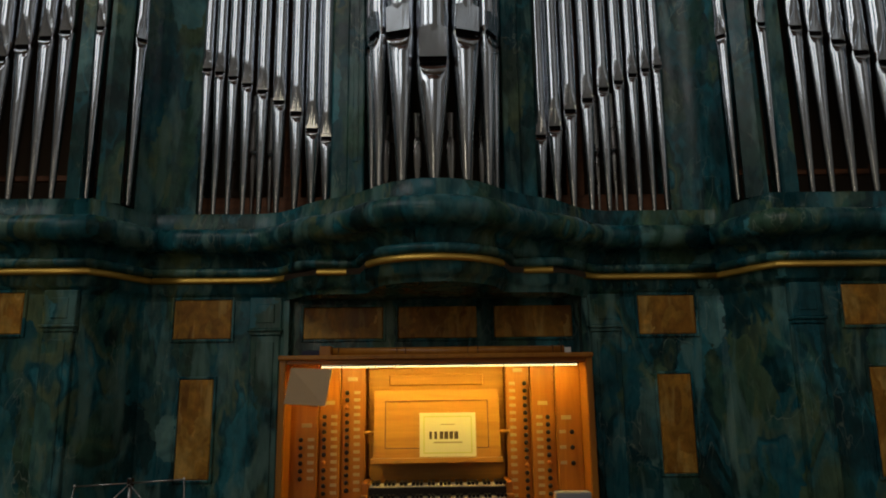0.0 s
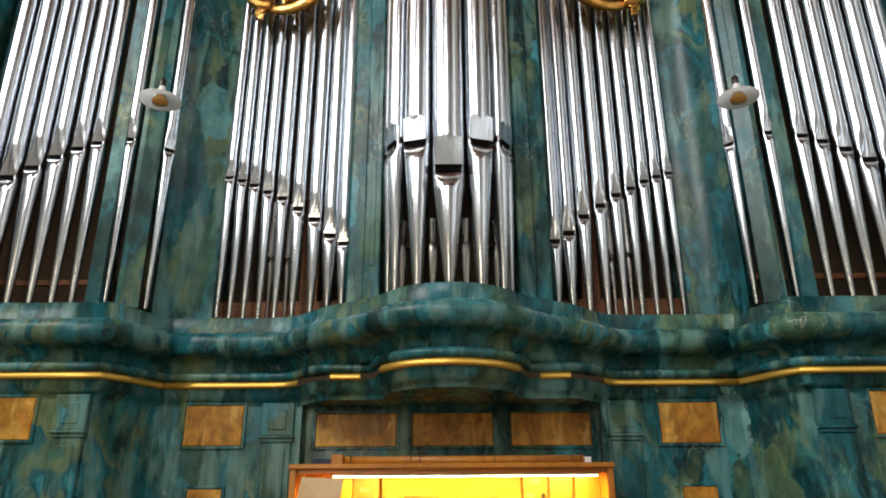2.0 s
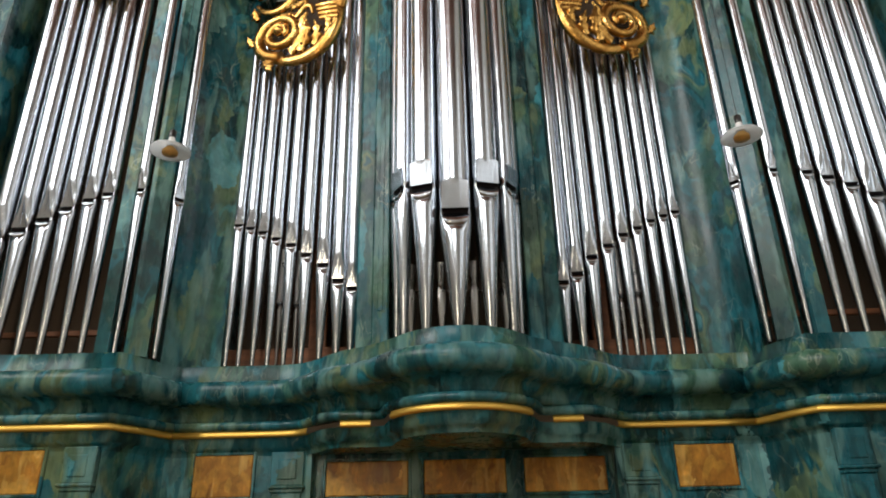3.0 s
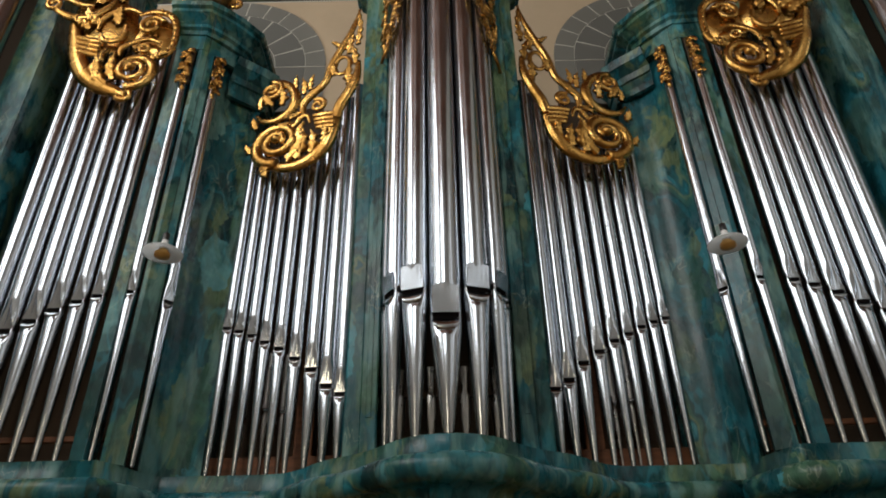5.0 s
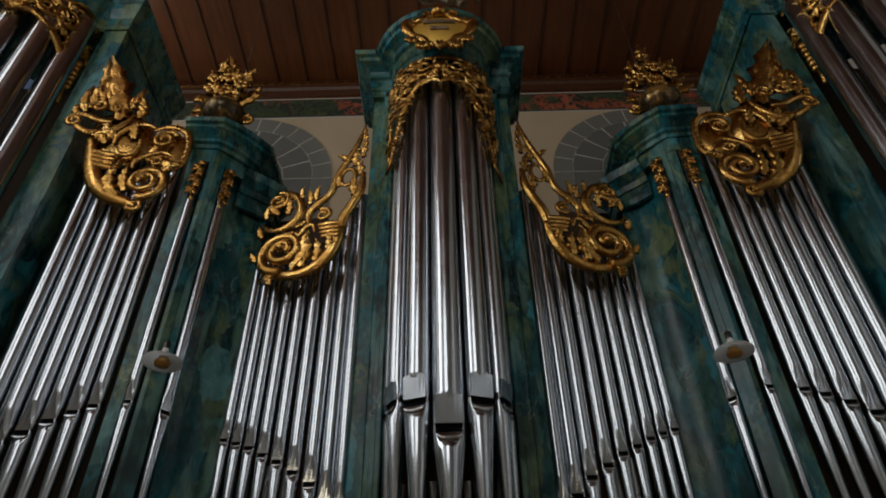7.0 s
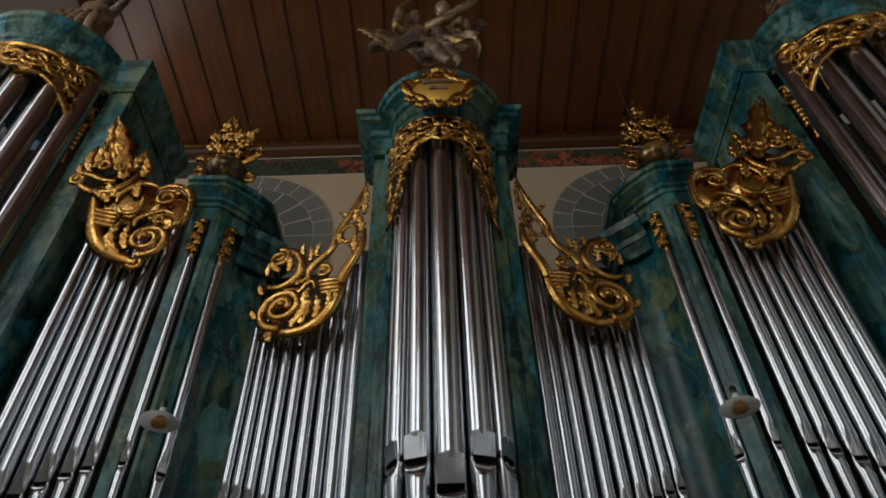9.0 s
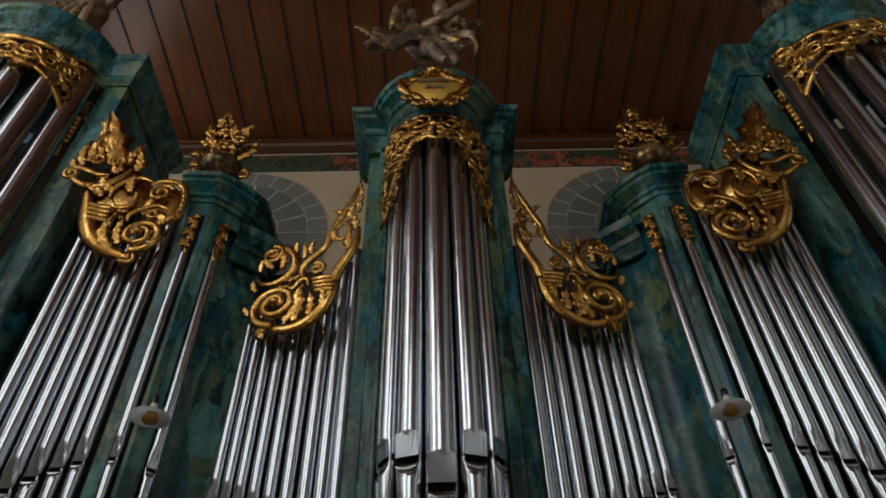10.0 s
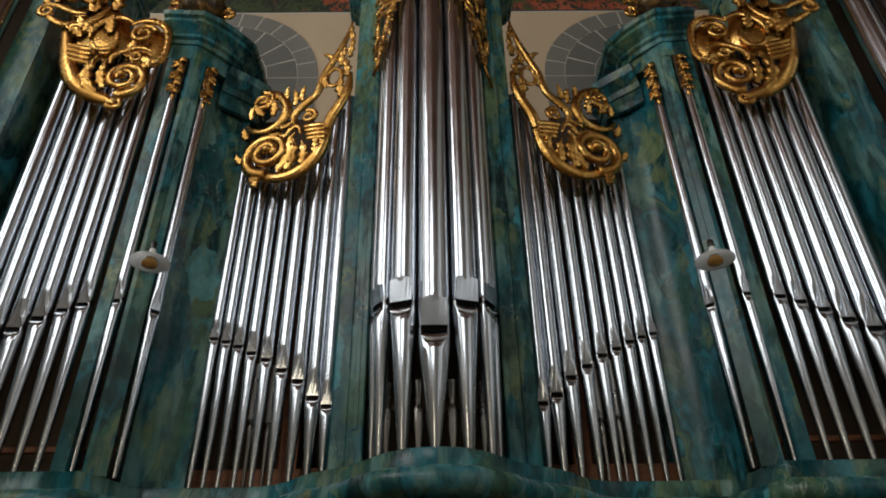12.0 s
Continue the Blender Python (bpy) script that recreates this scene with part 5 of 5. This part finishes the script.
# three keyboards
WHITEKEY = mat("white_key", 0.3, 0, (0.75, 0.68, 0.55))[0]
for lvl, (y, z) in enumerate(((4.28, 0.925), (4.22, 0.862), (4.16, 0.797))):
    kb = thing("keyboard", (0, y, z), "organ manual with white naturals and black sharps", "keyboard", "manuals")
    part("key_frame", Shape().box(-0.40, 0.40, y - 0.028, y + 0.22, z - 0.055, z - 0.011, 0.003), EBONY, kb)
    for i in range(34):
        x = -0.395 + 0.0232 * i
        part("natural_key", Shape().box(x + 0.0006, x + 0.0226, y - 0.022, y + 0.12, z - 0.008, z, 0.0015), WHITEKEY, kb)
        if i % 7 not in (2, 6):
            part("sharp_key", Shape().box(x + 0.0145, x + 0.032, y - 0.014, y + 0.12, z, z + 0.018, 0.0015), EBONY, kb)
    for s in (-1, 1):
        part("cheek", Shape().box(*sorted((s * 0.40, s * 0.44)), y - 0.05, y + 0.2, z - 0.055, z + 0.02, 0.006), PINE, kb)

# strip lamp under the fascia
LED, ln_, ll_, lb_ = mat("strip_lamp_glow", 0.5, 0, (1.0, 0.85, 0.6))
lb_.inputs["Emission Color"].default_value, lb_.inputs["Emission Strength"].default_value = (1.0, 0.80, 0.42, 1), 16.0
strip = thing("strip_lamp", (0, 4.2, 1.615), "lit warm-white strip lamp under the console's fascia", "lamp")
part("rail", Shape().box(-0.68, 0.84, 4.195, 4.215, 1.612, 1.624, 0.002), TIN, strip, "metal rail")
for k in range(76):
    x = -0.67 + 1.5 * k / 75
    part("diode", Shape().box(x - 0.0045, x + 0.0045, 4.197, 4.212, 1.604, 1.612, 0.002), LED, strip)
area("strip_lamp_light", (0.08, 4.205, 1.60), (0.08, 4.40, 1.15), 1.45, 0.015, 31, (1.0, 0.61, 0.085))

# things left on and about the console
# the tan puts the strip lamp's warm light into the card's colour
CARD = plaster("lamp_tinted_card", (0.74, 0.54, 0.32))
cd = Shape()
cv = [(-0.84, 4.115, 1.605), (-0.605, 4.118, 1.595), (-0.635, 4.095, 1.385), (-0.882, 4.138, 1.40)]
cd.add(cv + [(x, y + 0.012, z) for x, y, z in cv], [(0, 3, 2, 1), (4, 5, 6, 7), (0, 1, 5, 4), (1, 2, 6, 5), (2, 3, 7, 6), (3, 0, 4, 7)])
solo("card_sheet", cd, CARD, "plain card coloured with the lamp's warm light, leaning in the console's corner", "card")
NAVY = mat("navy_book_cover", 0.6, 0, (0.012, 0.016, 0.05))[0]
nb = thing("hymn_book", (-0.72, 4.5, 1.676), "dark blue book lying on the console top", "book")
part("cover", Shape().box(-0.84, -0.64, 4.42, 4.62, 1.676, 1.721, 0.004), NAVY, nb)
part("pages", Shape().box(-0.836, -0.644, 4.424, 4.616, 1.682, 1.715), IVORY, nb)
WHITEP = mat("white_paper", 0.8, 0, (0.75, 0.74, 0.72))[0]
solo("paper_stack", Shape().box(0.52, 0.84, 4.38, 4.62, 1.676, 1.722, 0.003).box(0.50, 0.80, 4.40, 4.64, 1.722, 1.734, 0.002), WHITEP, "loose white papers on the console top", "paper")
GREYP = mat("grey_box_plastic", 0.5, 0, (0.35, 0.36, 0.40))[0]
solo("grey_box", Shape().box(0.66, 0.86, 4.085, 4.17, 0.765, 0.90, 0.006), GREYP, "small grey box on the key bed", "box")

# music stand before the organ
STEEL = mat("chromed_steel", 0.3, 1.0, (0.5, 0.5, 0.5))[0]
sx, sy, sz = -1.335, 3.2, 1.07
st = thing("music_stand", (sx, sy, 0), "folding chromed wire music stand", "music stand")
part("pole", Shape().tube([(sx, sy, 0.12), (sx, sy, sz + 0.02)], 0.009, 8), STEEL, st)
part("clamp", Shape().box(sx - 0.012, sx + 0.012, sy - 0.015, sy + 0.01, sz, sz + 0.035, 0.003), EBONY, st)
for s in (-1, 1):
    part("top_bar", Shape().tube([(sx, sy - 0.01, sz + 0.015), (sx + s * 0.235, sy - 0.01, sz + 0.015 + s * 0.012)], 0.0035, 6), STEEL, st)
    part("diagonal_bar", Shape().tube([(sx, sy - 0.012, sz + 0.012), (sx + s * 0.22, sy - 0.05, sz - 0.21)], 0.003, 6), STEEL, st)
    part("end_bar", Shape().tube([(sx + s * 0.235, sy - 0.01, sz + 0.015 + s * 0.012), (sx + s * 0.26, sy - 0.05, sz - 0.21)], 0.003, 6), STEEL, st)
    part("tip", Shape().ball((sx + s * 0.235, sy - 0.012, sz + 0.018 + s * 0.012), 0.006, 0.006, 0.006, 5), PORC, st)
part("bottom_bar", Shape().tube([(sx - 0.26, sy - 0.05, sz - 0.21), (sx + 0.26, sy - 0.05, sz - 0.21)], 0.0035, 6), STEEL, st)
for k in range(3):
    a = 2 * math.pi * k / 3 + 0.4
    part("leg", Shape().tube([(sx, sy, 0.30), (sx + 0.33 * math.cos(a), sy + 0.33 * math.sin(a), 0.012)], 0.007, 6), STEEL, st)
